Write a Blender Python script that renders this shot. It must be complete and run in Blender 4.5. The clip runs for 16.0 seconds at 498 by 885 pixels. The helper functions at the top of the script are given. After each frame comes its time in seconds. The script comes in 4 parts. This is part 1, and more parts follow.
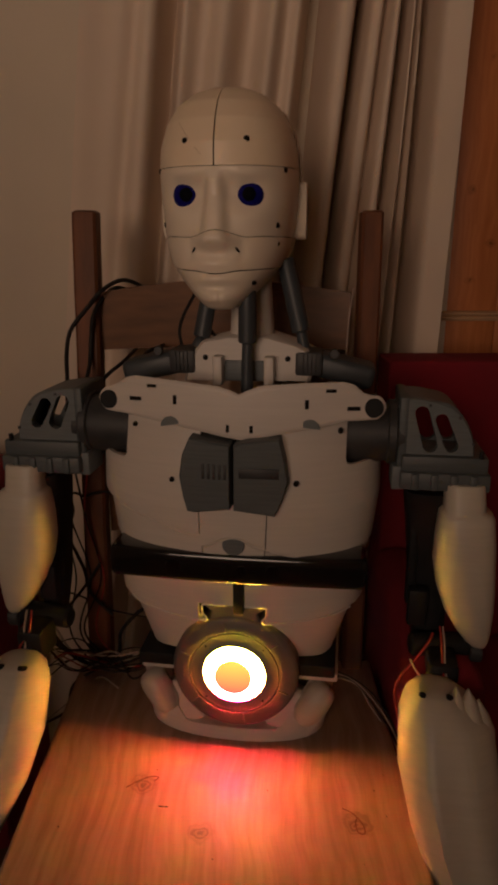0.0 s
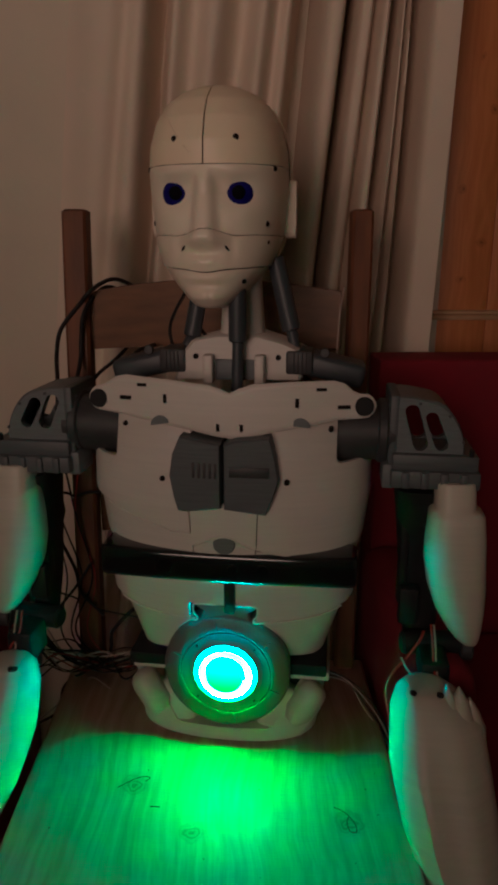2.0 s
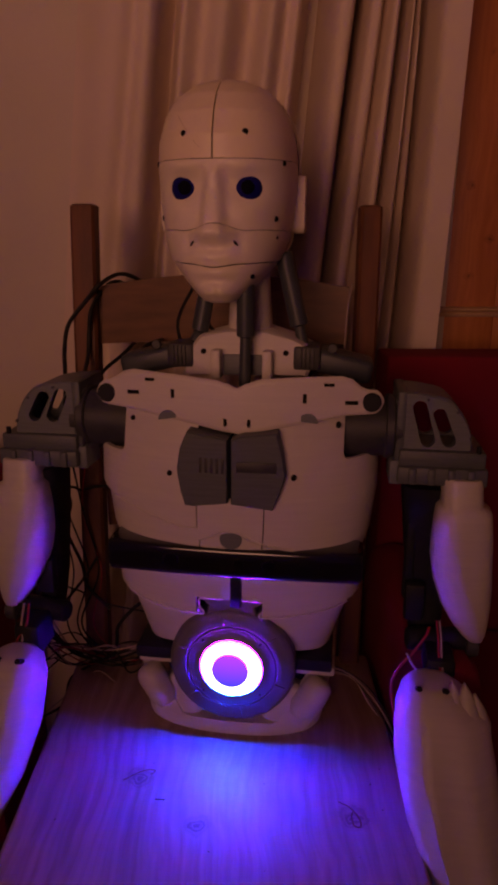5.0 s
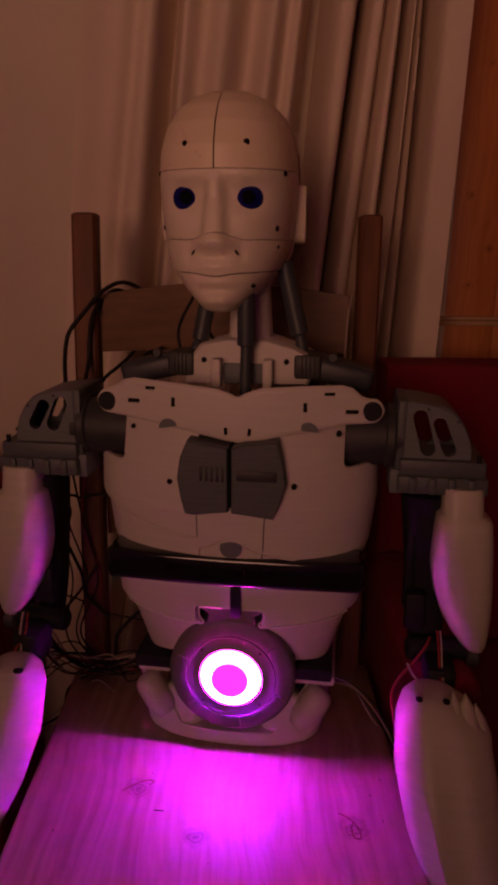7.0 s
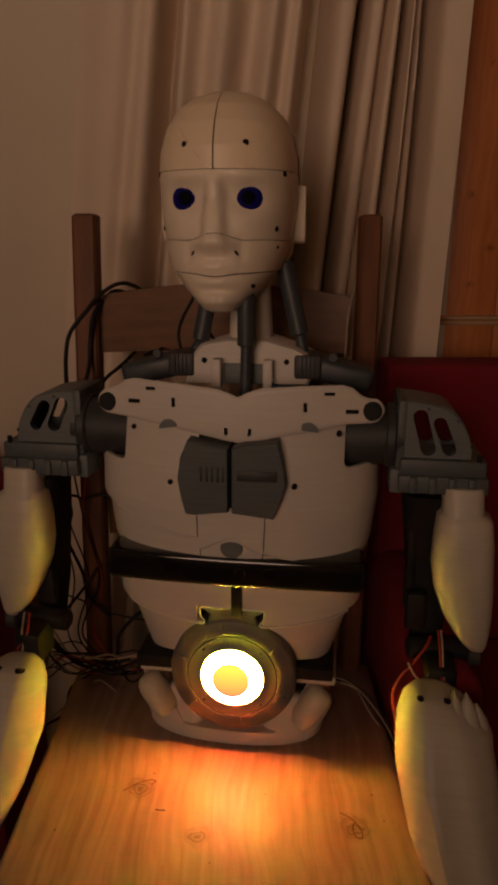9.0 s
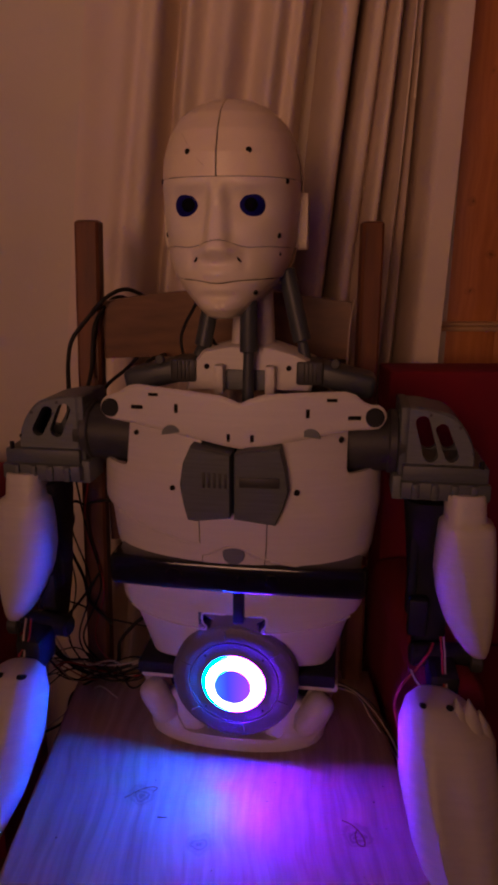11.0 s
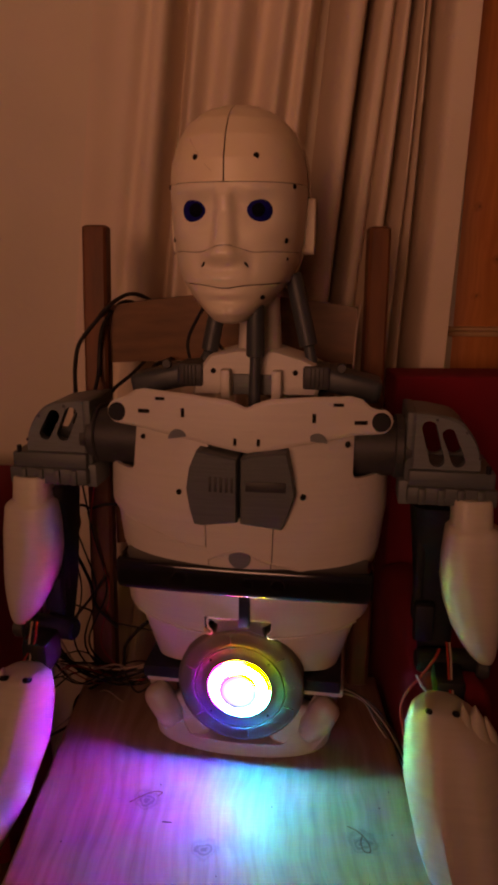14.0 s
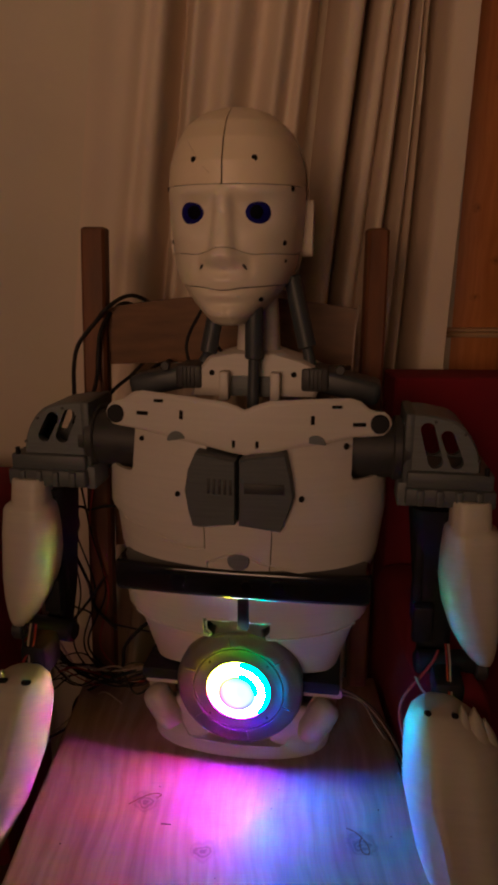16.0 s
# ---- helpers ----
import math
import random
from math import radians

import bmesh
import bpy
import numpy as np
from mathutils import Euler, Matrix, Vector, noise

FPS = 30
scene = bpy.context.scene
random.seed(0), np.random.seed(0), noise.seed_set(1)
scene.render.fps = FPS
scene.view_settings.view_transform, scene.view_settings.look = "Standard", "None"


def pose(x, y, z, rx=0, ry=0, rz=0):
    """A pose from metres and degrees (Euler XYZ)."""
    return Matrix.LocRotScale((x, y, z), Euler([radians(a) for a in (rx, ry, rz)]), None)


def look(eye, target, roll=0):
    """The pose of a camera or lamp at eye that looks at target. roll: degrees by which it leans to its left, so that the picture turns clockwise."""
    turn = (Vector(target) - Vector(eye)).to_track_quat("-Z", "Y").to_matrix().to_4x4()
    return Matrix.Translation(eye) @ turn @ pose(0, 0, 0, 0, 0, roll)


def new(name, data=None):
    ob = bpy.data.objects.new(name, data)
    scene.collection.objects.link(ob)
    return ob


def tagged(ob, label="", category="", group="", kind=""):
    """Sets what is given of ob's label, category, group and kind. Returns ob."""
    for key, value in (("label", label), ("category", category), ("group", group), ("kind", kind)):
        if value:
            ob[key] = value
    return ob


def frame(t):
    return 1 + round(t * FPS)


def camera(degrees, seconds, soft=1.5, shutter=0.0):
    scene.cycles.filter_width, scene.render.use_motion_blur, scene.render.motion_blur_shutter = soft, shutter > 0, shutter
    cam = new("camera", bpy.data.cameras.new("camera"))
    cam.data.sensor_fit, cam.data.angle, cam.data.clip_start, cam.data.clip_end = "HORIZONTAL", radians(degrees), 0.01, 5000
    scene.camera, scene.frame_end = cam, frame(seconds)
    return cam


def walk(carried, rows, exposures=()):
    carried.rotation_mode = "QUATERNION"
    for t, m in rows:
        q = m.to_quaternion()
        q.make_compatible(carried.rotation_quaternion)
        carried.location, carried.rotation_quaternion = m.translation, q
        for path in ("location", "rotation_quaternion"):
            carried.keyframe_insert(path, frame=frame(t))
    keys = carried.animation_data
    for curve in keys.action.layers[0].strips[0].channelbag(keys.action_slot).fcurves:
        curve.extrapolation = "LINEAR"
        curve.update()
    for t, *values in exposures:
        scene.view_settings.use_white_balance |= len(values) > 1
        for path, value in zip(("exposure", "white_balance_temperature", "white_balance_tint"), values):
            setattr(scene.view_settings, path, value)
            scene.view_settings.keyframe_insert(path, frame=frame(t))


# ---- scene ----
cam = camera(40.98, 16.0, soft=3.6)
walk(cam, [
    (0, pose(-0.0000, 0.0000, 1.1050, 74.000, -0.000, 0.000)),
    (0.5, pose(0.0008, -0.0001, 1.1036, 73.808, 0.015, -0.110)),
    (1, pose(0.0008, -0.0000, 1.1029, 73.773, -0.016, -0.321)),
    (1.5, pose(0.0015, -0.0008, 1.1019, 73.885, 0.001, -0.490)),
    (2, pose(0.0038, 0.0006, 1.1031, 74.023, 0.005, -0.565)),
    (2.5, pose(0.0032, -0.0003, 1.1029, 74.319, -0.085, -0.505)),
    (3, pose(0.0017, 0.0003, 1.1034, 74.179, -0.223, -0.430)),
    (3.5, pose(0.0017, -0.0008, 1.1015, 74.016, -0.153, -0.276)),
    (4, pose(0.0012, -0.0014, 1.0998, 73.600, -0.152, -0.168)),
    (6.5, pose(0.0007, 0.0002, 1.1051, 74.233, -0.333, -0.050)),
    (7, pose(-0.0008, 0.0000, 1.1032, 74.360, -0.402, -0.117)),
    (7.5, pose(0.0002, -0.0004, 1.1030, 74.115, -0.317, 0.061)),
    (8, pose(0.0002, -0.0005, 1.1019, 74.035, -0.255, -0.047)),
    (8.5, pose(0.0007, -0.0004, 1.1028, 74.115, -0.181, -0.034)),
    (9, pose(0.0017, -0.0011, 1.1034, 74.374, -0.182, 0.038)),
    (11.5, pose(-0.0015, -0.0015, 1.1049, 74.854, -0.264, 0.074)),
    (12, pose(-0.0015, -0.0026, 1.1047, 74.936, -0.264, 0.180)),
    (12.5, pose(-0.0010, -0.0024, 1.1058, 75.048, -0.250, 0.317)),
    (13, pose(-0.0013, -0.0025, 1.1065, 75.096, -0.322, 0.380)),
    (13.5, pose(-0.0022, -0.0016, 1.1059, 75.161, -0.381, 0.403)),
    (14, pose(-0.0028, -0.0024, 1.1049, 75.193, -0.328, 0.518)),
    (14.5, pose(-0.0032, -0.0027, 1.1055, 75.003, -0.264, 0.556)),
    (15, pose(-0.0030, -0.0031, 1.1053, 74.979, -0.260, 0.564)),
    (15.5, pose(-0.0024, -0.0034, 1.1055, 75.042, -0.218, 0.595)),
    (16, pose(-0.0018, -0.0020, 1.1071, 75.203, -0.278, 0.459)),
], exposures=[(0, 0.39, 4350, -32), (1, 0.4, 4300, -24), (2, 0.4, 4200, -20), (3, 0.1, 4200, -6), (4, 0.16, 6900, 20), (6.5, 0.01, 6600, 22), (7.5, -0.05, 5950, 2), (8.5, 0.09, 4950, -20), (9, 0.34, 4750, -26), (11.5, 0.30, 6900, 10), (13.5, 0.35, 7700, 18), (16, 0.16, 5650, -22)])

# ---------------------------------------------------------------- world and light
world = bpy.data.worlds.new("world")
scene.world = world
world.use_nodes = True
world.node_tree.nodes["Background"].inputs[0].default_value = (0.02, 0.014, 0.01, 1)
world.node_tree.nodes["Background"].inputs[1].default_value = 0.2

lamp_data = bpy.data.lights.new("room_light", "AREA")
lamp_data.shape, lamp_data.size, lamp_data.energy, lamp_data.color = "DISK", 1.1, 3.7, (1.0, 0.455, 0.285)
lamp_data.spread = math.radians(80)
room_light = new("room_light", lamp_data)
room_light.matrix_world = look((-0.75, -1.7, 1.45), (-0.08, 0.9, 1.80))


# ---------------------------------------------------------------- materials
def material(name, color, rough=0.5, metal=0.0, var=0.12, scale=30.0, bump=0.1, bump_scale=200.0,
             stretch=(1, 1, 1), coat=0.0, emit=None, spread=0.04):
    m = bpy.data.materials.new(name)
    m.use_nodes = True
    nt = m.node_tree
    b = nt.nodes["Principled BSDF"]
    tc = nt.nodes.new("ShaderNodeTexCoord")
    mp = nt.nodes.new("ShaderNodeMapping")
    mp.inputs["Scale"].default_value = stretch
    nt.links.new(tc.outputs["Object"], mp.inputs["Vector"])
    fine, coarse = nt.nodes.new("ShaderNodeTexNoise"), nt.nodes.new("ShaderNodeTexNoise")
    fine.inputs["Scale"].default_value, fine.inputs["Detail"].default_value = bump_scale, 4
    coarse.inputs["Scale"].default_value, coarse.inputs["Detail"].default_value = scale, 6
    for n in (fine, coarse):
        nt.links.new(mp.outputs[0], n.inputs["Vector"])
    mix = nt.nodes.new("ShaderNodeMix")
    mix.data_type = "RGBA"
    ramp = nt.nodes.new("ShaderNodeMapRange")
    ramp.inputs[1].default_value, ramp.inputs[2].default_value = 0.3, 0.7
    nt.links.new(coarse.outputs[0], ramp.inputs[0])
    nt.links.new(ramp.outputs[0], mix.inputs[0])
    mix.inputs[6].default_value = tuple(c * (1 - var) for c in color) + (1,)
    mix.inputs[7].default_value = tuple(min(1, c * (1 + var)) for c in color) + (1,)
    nt.links.new(mix.outputs[2], b.inputs["Base Color"])
    rr = nt.nodes.new("ShaderNodeMapRange")
    rr.inputs[3].default_value, rr.inputs[4].default_value = max(0.02, rough - 0.1), min(1, rough + 0.1)
    nt.links.new(coarse.outputs[0], rr.inputs[0])
    nt.links.new(rr.outputs[0], b.inputs["Roughness"])
    b.inputs["Metallic"].default_value = metal
    b.inputs["Coat Weight"].default_value = coat
    b.inputs["Coat Roughness"].default_value = 0.15
    if bump:
        bp = nt.nodes.new("ShaderNodeBump")
        bp.inputs["Strength"].default_value, bp.inputs["Distance"].default_value = bump, 0.001
        nt.links.new(fine.outputs[0], bp.inputs["Height"])
        nt.links.new(bp.outputs[0], b.inputs["Normal"])
    if emit:
        b.inputs["Emission Color"].default_value = (*emit[:3], 1)
        b.inputs["Emission Strength"].default_value = emit[3]
    return m


# printed plastic: fine horizontal layer lines
WHITE = material("white_printed_plastic", (0.70, 0.65, 0.60), 0.42, var=0.03, scale=14, bump=0.05, bump_scale=60, stretch=(1, 1, 18))
BROW = material("yellowed_forehead_plastic", (0.88, 0.74, 0.55), 0.36, var=0.06, scale=8, bump=0.03, bump_scale=40)
FACE = material("white_face_plastic", (0.88, 0.78, 0.64), 0.34, var=0.035, scale=9, bump=0.03, bump_scale=40)
SKULL = material("aged_skull_plastic", (0.55, 0.40, 0.25), 0.45, var=0.10, scale=10, bump=0.04, bump_scale=50)
CREAM = material("cream_printed_plastic", (0.61, 0.56, 0.475), 0.40, var=0.04, scale=12, bump=0.06, bump_scale=60, stretch=(1, 1, 18))
GREY = material("grey_printed_plastic", (0.095, 0.108, 0.115), 0.5, var=0.14, scale=25, bump=0.2, bump_scale=60, stretch=(1, 1, 18))
GREY_LIGHT = material("light_grey_printed_plastic", (0.15, 0.168, 0.178), 0.5, var=0.12, scale=25, bump=0.2, bump_scale=60, stretch=(1, 1, 18))
GREY_DARK = material("dark_grey_plastic", (0.045, 0.045, 0.048), 0.5, var=0.2, scale=30, bump=0.15)
TUBE = material("grey_tube_plastic", (0.05, 0.058, 0.068), 0.45, var=0.1, scale=40)
LAMP_GREY = material("lamp_housing_plastic", (0.15, 0.13, 0.12), 0.5, var=0.08, scale=30, bump=0.15, bump_scale=90)
BLACK = material("black_plastic", (0.016, 0.016, 0.018), 0.5, var=0.2, scale=40, bump=0.1)
GLOSS = material("glossy_black_plastic", (0.008, 0.008, 0.009), 0.14, var=0.1, scale=40, bump=0.0, coat=0.6)
# near-black for screws and marks; also stands in for shade in slots and seams
HOLE = material("dark_screw_and_recess", (0.012, 0.01, 0.009), 0.6, var=0.3, scale=300)
RUBBER = material("black_cable_sheath", (0.02, 0.018, 0.018), 0.5, var=0.2, scale=60)
WIRE_RED = material("red_wire_sheath", (0.30, 0.02, 0.015), 0.45, var=0.1, scale=60)
WIRE_WHITE = material("pale_wire_sheath", (0.42, 0.33, 0.28), 0.5, var=0.1, scale=60)
EYE = material("deep_blue_eye", (0.008, 0.006, 0.10), 0.6, var=0.3, scale=120, bump=0.0, coat=0.0, emit=(0.03, 0.01, 0.7, 0.005))
PUPIL = material("black_pupil", (0.004, 0.004, 0.007), 0.65, var=0.1, scale=100, bump=0.0)
LENS = material("dark_lens_glass", (0.004, 0.004, 0.006), 0.08, var=0.1, scale=100, bump=0.0, coat=0.8)
WALL = material("cream_wall_paint", (0.72, 0.64, 0.52), 0.85, var=0.06, scale=3, bump=0.25, bump_scale=90)
CURTAIN = material("cream_curtain_cloth", (0.76, 0.64, 0.52), 0.9, var=0.05, scale=4, bump=0.35, bump_scale=900)
RED = material("dark_red_upholstery", (0.22, 0.004, 0.018), 0.9, var=0.12, scale=10, bump=0.4, bump_scale=700)
CEIL = material("ceiling_paint", (0.6, 0.55, 0.47), 0.9, var=0.04, scale=3)
MOULD = material("painted_moulding", (0.55, 0.36, 0.20), 0.5, var=0.08, scale=20)
CHAIR_WOOD = material("varnished_brown_wood", (0.15, 0.056, 0.022), 0.62, var=0.35, scale=14, bump=0.2, bump_scale=60, stretch=(4, 4, 0.5))
RAIL_WOOD = material("varnished_brown_wood_across", (0.17, 0.078, 0.030), 0.5, var=0.3, scale=14, bump=0.2, bump_scale=60, stretch=(0.5, 4, 4))


def knotted(name, light, dark, axis, knots, rough):
    """Pine boards: grain along an axis, bent round knots at the given places (object space, metres)."""
    m = bpy.data.materials.new(name)
    m.use_nodes = True
    nt = m.node_tree
    N, L = nt.nodes.new, nt.links.new
    b = nt.nodes["Principled BSDF"]
    tc, mp = N("ShaderNodeTexCoord"), N("ShaderNodeMapping")
    stretch = [42.0, 42.0, 42.0]
    stretch[axis] = 1.6
    mp.inputs["Scale"].default_value = stretch
    warp = N("ShaderNodeTexNoise")
    warp.inputs["Scale"].default_value = 5.0
    L(tc.outputs["Object"], warp.inputs["Vector"])
    add = N("ShaderNodeVectorMath")
    add.operation = "MULTIPLY_ADD"
    L(warp.outputs["Color"], add.inputs[0])
    add.inputs[1].default_value = (0.05, 0.05, 0.05)
    L(tc.outputs["Object"], add.inputs[2])
    L(add.outputs[0], mp.inputs["Vector"])
    grain = N("ShaderNodeTexNoise")
    grain.inputs["Scale"].default_value, grain.inputs["Detail"].default_value = 2.6, 8
    L(mp.outputs[0], grain.inputs["Vector"])
    value = grain.outputs[0]
    knot_sum = None
    fine = N("ShaderNodeTexNoise")
    fine.inputs["Scale"].default_value, fine.inputs["Detail"].default_value = 45.0, 3
    L(tc.outputs["Object"], fine.inputs["Vector"])
    add2 = N("ShaderNodeVectorMath")
    add2.operation = "MULTIPLY_ADD"
    L(fine.outputs["Color"], add2.inputs[0])
    add2.inputs[1].default_value = (0.032, 0.032, 0.0)
    L(tc.outputs["Object"], add2.inputs[2])
    for kx, ky, kz, kr in knots:
        d = N("ShaderNodeVectorMath")
        d.operation = "DISTANCE"
        L(add2.outputs[0], d.inputs[0])
        d.inputs[1].default_value = (kx + 0.016, ky + 0.016, kz)
        f = N("ShaderNodeMapRange")
        f.interpolation_type = "SMOOTHSTEP"
        f.inputs[1].default_value, f.inputs[2].default_value = kr, kr * 0.2
        L(d.outputs["Value"], f.inputs[0])
        wv = N("ShaderNodeMath")
        wv.operation = "SINE"
        sc = N("ShaderNodeMath")
        sc.operation = "MULTIPLY"
        sc.inputs[1].default_value = 900.0
        L(d.outputs["Value"], sc.inputs[0])
        L(sc.outputs[0], wv.inputs[0])
        rg = N("ShaderNodeMapRange")
        rg.inputs[1].default_value, rg.inputs[2].default_value = -1, 1
        rg.inputs[3].default_value, rg.inputs[4].default_value = 0.35, 0.85
        L(wv.outputs[0], rg.inputs[0])
        pr = N("ShaderNodeMath")
        pr.operation = "MULTIPLY"
        L(f.outputs[0], pr.inputs[0])
        L(rg.outputs[0], pr.inputs[1])
        if knot_sum is None:
            knot_sum = pr.outputs[0]
        else:
            s = N("ShaderNodeMath")
            s.operation = "MAXIMUM"
            L(knot_sum, s.inputs[0])
            L(pr.outputs[0], s.inputs[1])
            knot_sum = s.outputs[0]
    ramp = N("ShaderNodeValToRGB")
    ramp.color_ramp.elements[0].position, ramp.color_ramp.elements[1].position = 0.32, 0.66
    ramp.color_ramp.elements[0].color = (*dark, 1)
    ramp.color_ramp.elements[1].color = (*light, 1)
    L(value, ramp.inputs[0])
    mix = N("ShaderNodeMix")
    mix.data_type = "RGBA"
    L(knot_sum, mix.inputs[0])
    L(ramp.outputs[0], mix.inputs[6])
    mix.inputs[7].default_value = (*[c * 0.38 for c in dark], 1)
    L(mix.outputs[2], b.inputs["Base Color"])
    b.inputs["Roughness"].default_value = rough
    bp = N("ShaderNodeBump")
    bp.inputs["Strength"].default_value, bp.inputs["Distance"].default_value = 0.25, 0.001
    L(value, bp.inputs["Height"])
    L(bp.outputs[0], b.inputs["Normal"])
    return m


KNOTS = [(-0.097, -0.041, 0.0, 0.026), (0.167, -0.101, 0.0, 0.027), (-0.018, -0.116, 0.0, 0.022)]
SEAT_WOOD = knotted("pine_seat_wood", (0.44, 0.305, 0.225), (0.31, 0.20, 0.135), 1,
                    KNOTS, 0.42)
PANEL_WOOD = knotted("orange_pine_panelling", (0.60, 0.23, 0.068), (0.48, 0.165, 0.045), 2,
                     [(0.03, 0, 1.22, 0.012), (0.075, 0, 1.12, 0.012), (0.04, 0, 1.05, 0.01), (0.08, 0, 1.36, 0.012), (0.05, 0, 1.45, 0.01)], 0.45)
FLOOR_WOOD = knotted("dark_floor_boards", (0.16, 0.08, 0.035), (0.10, 0.045, 0.02), 1, [(0.4, 0.2, 0, 0.03)], 0.5)


def led_material(name, strength, white):
    """Glow whose hue runs round the body's own axis and pales towards its lower pole."""
    m = bpy.data.materials.new(name)
    m.use_nodes = True
    nt = m.node_tree
    N, L = nt.nodes.new, nt.links.new
    nt.nodes.remove(nt.nodes["Principled BSDF"])
    tc, sep = N("ShaderNodeTexCoord"), N("ShaderNodeSeparateXYZ")
    L(tc.outputs["Object"], sep.inputs[0])
    neg, at, div = N("ShaderNodeMath"), N("ShaderNodeMath"), N("ShaderNodeMath")
    neg.operation, at.operation, div.operation = "MULTIPLY", "ARCTAN2", "DIVIDE"
    neg.inputs[1].default_value = -1
    div.inputs[1].default_value = 2 * math.pi
    L(sep.outputs[1], neg.inputs[0])
    L(sep.outputs[0], at.inputs[0])
    L(neg.outputs[0], at.inputs[1])
    L(at.outputs[0], div.inputs[0])
    wrap = N("ShaderNodeMath")
    wrap.operation = "WRAP"
    wrap.inputs[1].default_value, wrap.inputs[2].default_value = 1.0, 0.0
    L(div.outputs[0], wrap.inputs[0])
    nrm, sz = N("ShaderNodeVectorMath"), N("ShaderNodeSeparateXYZ")
    nrm.operation = "NORMALIZE"
    L(tc.outputs["Object"], nrm.inputs[0])
    L(nrm.outputs[0], sz.inputs[0])
    sat = N("ShaderNodeMapRange")
    sat.inputs[1].default_value, sat.inputs[2].default_value = -0.968, -0.985
    sat.inputs[3].default_value, sat.inputs[4].default_value = 1 - white, 0.2
    L(sz.outputs[2], sat.inputs[0])
    hsv = N("ShaderNodeCombineColor")
    hsv.mode = "HSV"
    # the primaries take up more of the turn than the mixed hues
    tri, sine, less = N("ShaderNodeMath"), N("ShaderNodeMath"), N("ShaderNodeMath")
    tri.operation, sine.operation, less.operation = "MULTIPLY", "SINE", "MULTIPLY_ADD"
    tri.inputs[1].default_value = 6 * math.pi
    less.inputs[1].default_value = -0.4 / (6 * math.pi)
    L(wrap.outputs[0], tri.inputs[0])
    L(tri.outputs[0], sine.inputs[0])
    L(sine.outputs[0], less.inputs[0])
    L(wrap.outputs[0], less.inputs[2])
    round_ = N("ShaderNodeMath")
    round_.operation = "WRAP"
    round_.inputs[1].default_value, round_.inputs[2].default_value = 1.0, 0.0
    L(less.outputs[0], round_.inputs[0])
    L(round_.outputs[0], hsv.inputs[0])
    L(sat.outputs[0], hsv.inputs[1])
    hsv.inputs[2].default_value = 1.0
    em = N("ShaderNodeEmission")
    em.inputs[1].default_value = strength
    tone = N("ShaderNodeMix")
    tone.data_type, tone.blend_type = "RGBA", "MULTIPLY"
    tone.inputs[0].default_value = 1.0
    tone.inputs[7].default_value = (1.0, 0.90, 2.4, 1)
    L(hsv.outputs[0], tone.inputs[6])
    L(tone.outputs[2], em.inputs[0])
    L(em.outputs[0], nt.nodes["Material Output"].inputs[0])
    return m


LED = led_material("ring_light_glow", 520.0, 0.004)
LED.cycles.emission_sampling = "FRONT"
# dims the globe behind it; a faint white glow is added to pale it
HUB_FILTER = bpy.data.materials.new("dimming_glow_cap")
HUB_FILTER.use_nodes = True
_nt = HUB_FILTER.node_tree
_tr = _nt.nodes.new("ShaderNodeBsdfTransparent")
_tr.inputs[0].default_value = (0.05, 0.05, 0.05, 1)
_em, _ad = _nt.nodes.new("ShaderNodeEmission"), _nt.nodes.new("ShaderNodeAddShader")
_em.inputs[1].default_value = 0.05
_nt.links.new(_tr.outputs[0], _ad.inputs[0])
_nt.links.new(_em.outputs[0], _ad.inputs[1])
_nt.links.new(_ad.outputs[0], _nt.nodes["Material Output"].inputs[0])


# added white glow stands in for the overexposed look of the ring
GLOW_RING = bpy.data.materials.new("added_ring_glow")
GLOW_RING.use_nodes = True
_nt = GLOW_RING.node_tree
_tr, _em, _ad = _nt.nodes.new("ShaderNodeBsdfTransparent"), _nt.nodes.new("ShaderNodeEmission"), _nt.nodes.new("ShaderNodeAddShader")
_em.inputs[0].default_value, _em.inputs[1].default_value = (1.0, 0.94, 0.85, 1), 4.0
_tr.inputs[0].default_value = (0.014, 0.014, 0.014, 1)
_nt.links.new(_tr.outputs[0], _ad.inputs[0])
_nt.links.new(_em.outputs[0], _ad.inputs[1])
_nt.links.new(_ad.outputs[0], _nt.nodes["Material Output"].inputs[0])
for _m, _level in ((PUPIL, 0.05), (EYE, 0.1), (BLACK, 0.2), (RUBBER, 0.2), (HOLE, 0.1)):
    _m.node_tree.nodes["Principled BSDF"].inputs["Specular IOR Level"].default_value = _level


# ---------------------------------------------------------------- mesh tools
def mesh_object(name, bm, mat, smooth=True, sharp=40):
    bmesh.ops.recalc_face_normals(bm, faces=bm.faces)
    me = bpy.data.meshes.new(name)
    bm.to_mesh(me)
    bm.free()
    if mat:
        me.materials.append(mat)
    if smooth:
        me.shade_smooth()
        me.set_sharp_from_angle(angle=radians(sharp))
    return new(name, me)


def part(name, bm, mat, parent, label="", at=None):
    """Links a bmesh as one mesh object under a thing or under a part."""
    ob = mesh_object(name, bm, mat)
    ob.parent = parent
    if at is not None:
        ob.matrix_basis = at
    return tagged(ob, label) if label else ob


def thing(name, label, category, at=None, group="", kind=""):
    ob = new(name)
    ob.empty_display_size = 0.05
    if at is not None:
        ob.matrix_basis = at
    return tagged(ob, label, category, group, kind)


def whole(name, bm, mat, label, category, kind="", group="", at=None):
    ob = mesh_object(name, bm, mat)
    if at is not None:
        ob.matrix_basis = at
    return tagged(ob, label, category, group, kind)


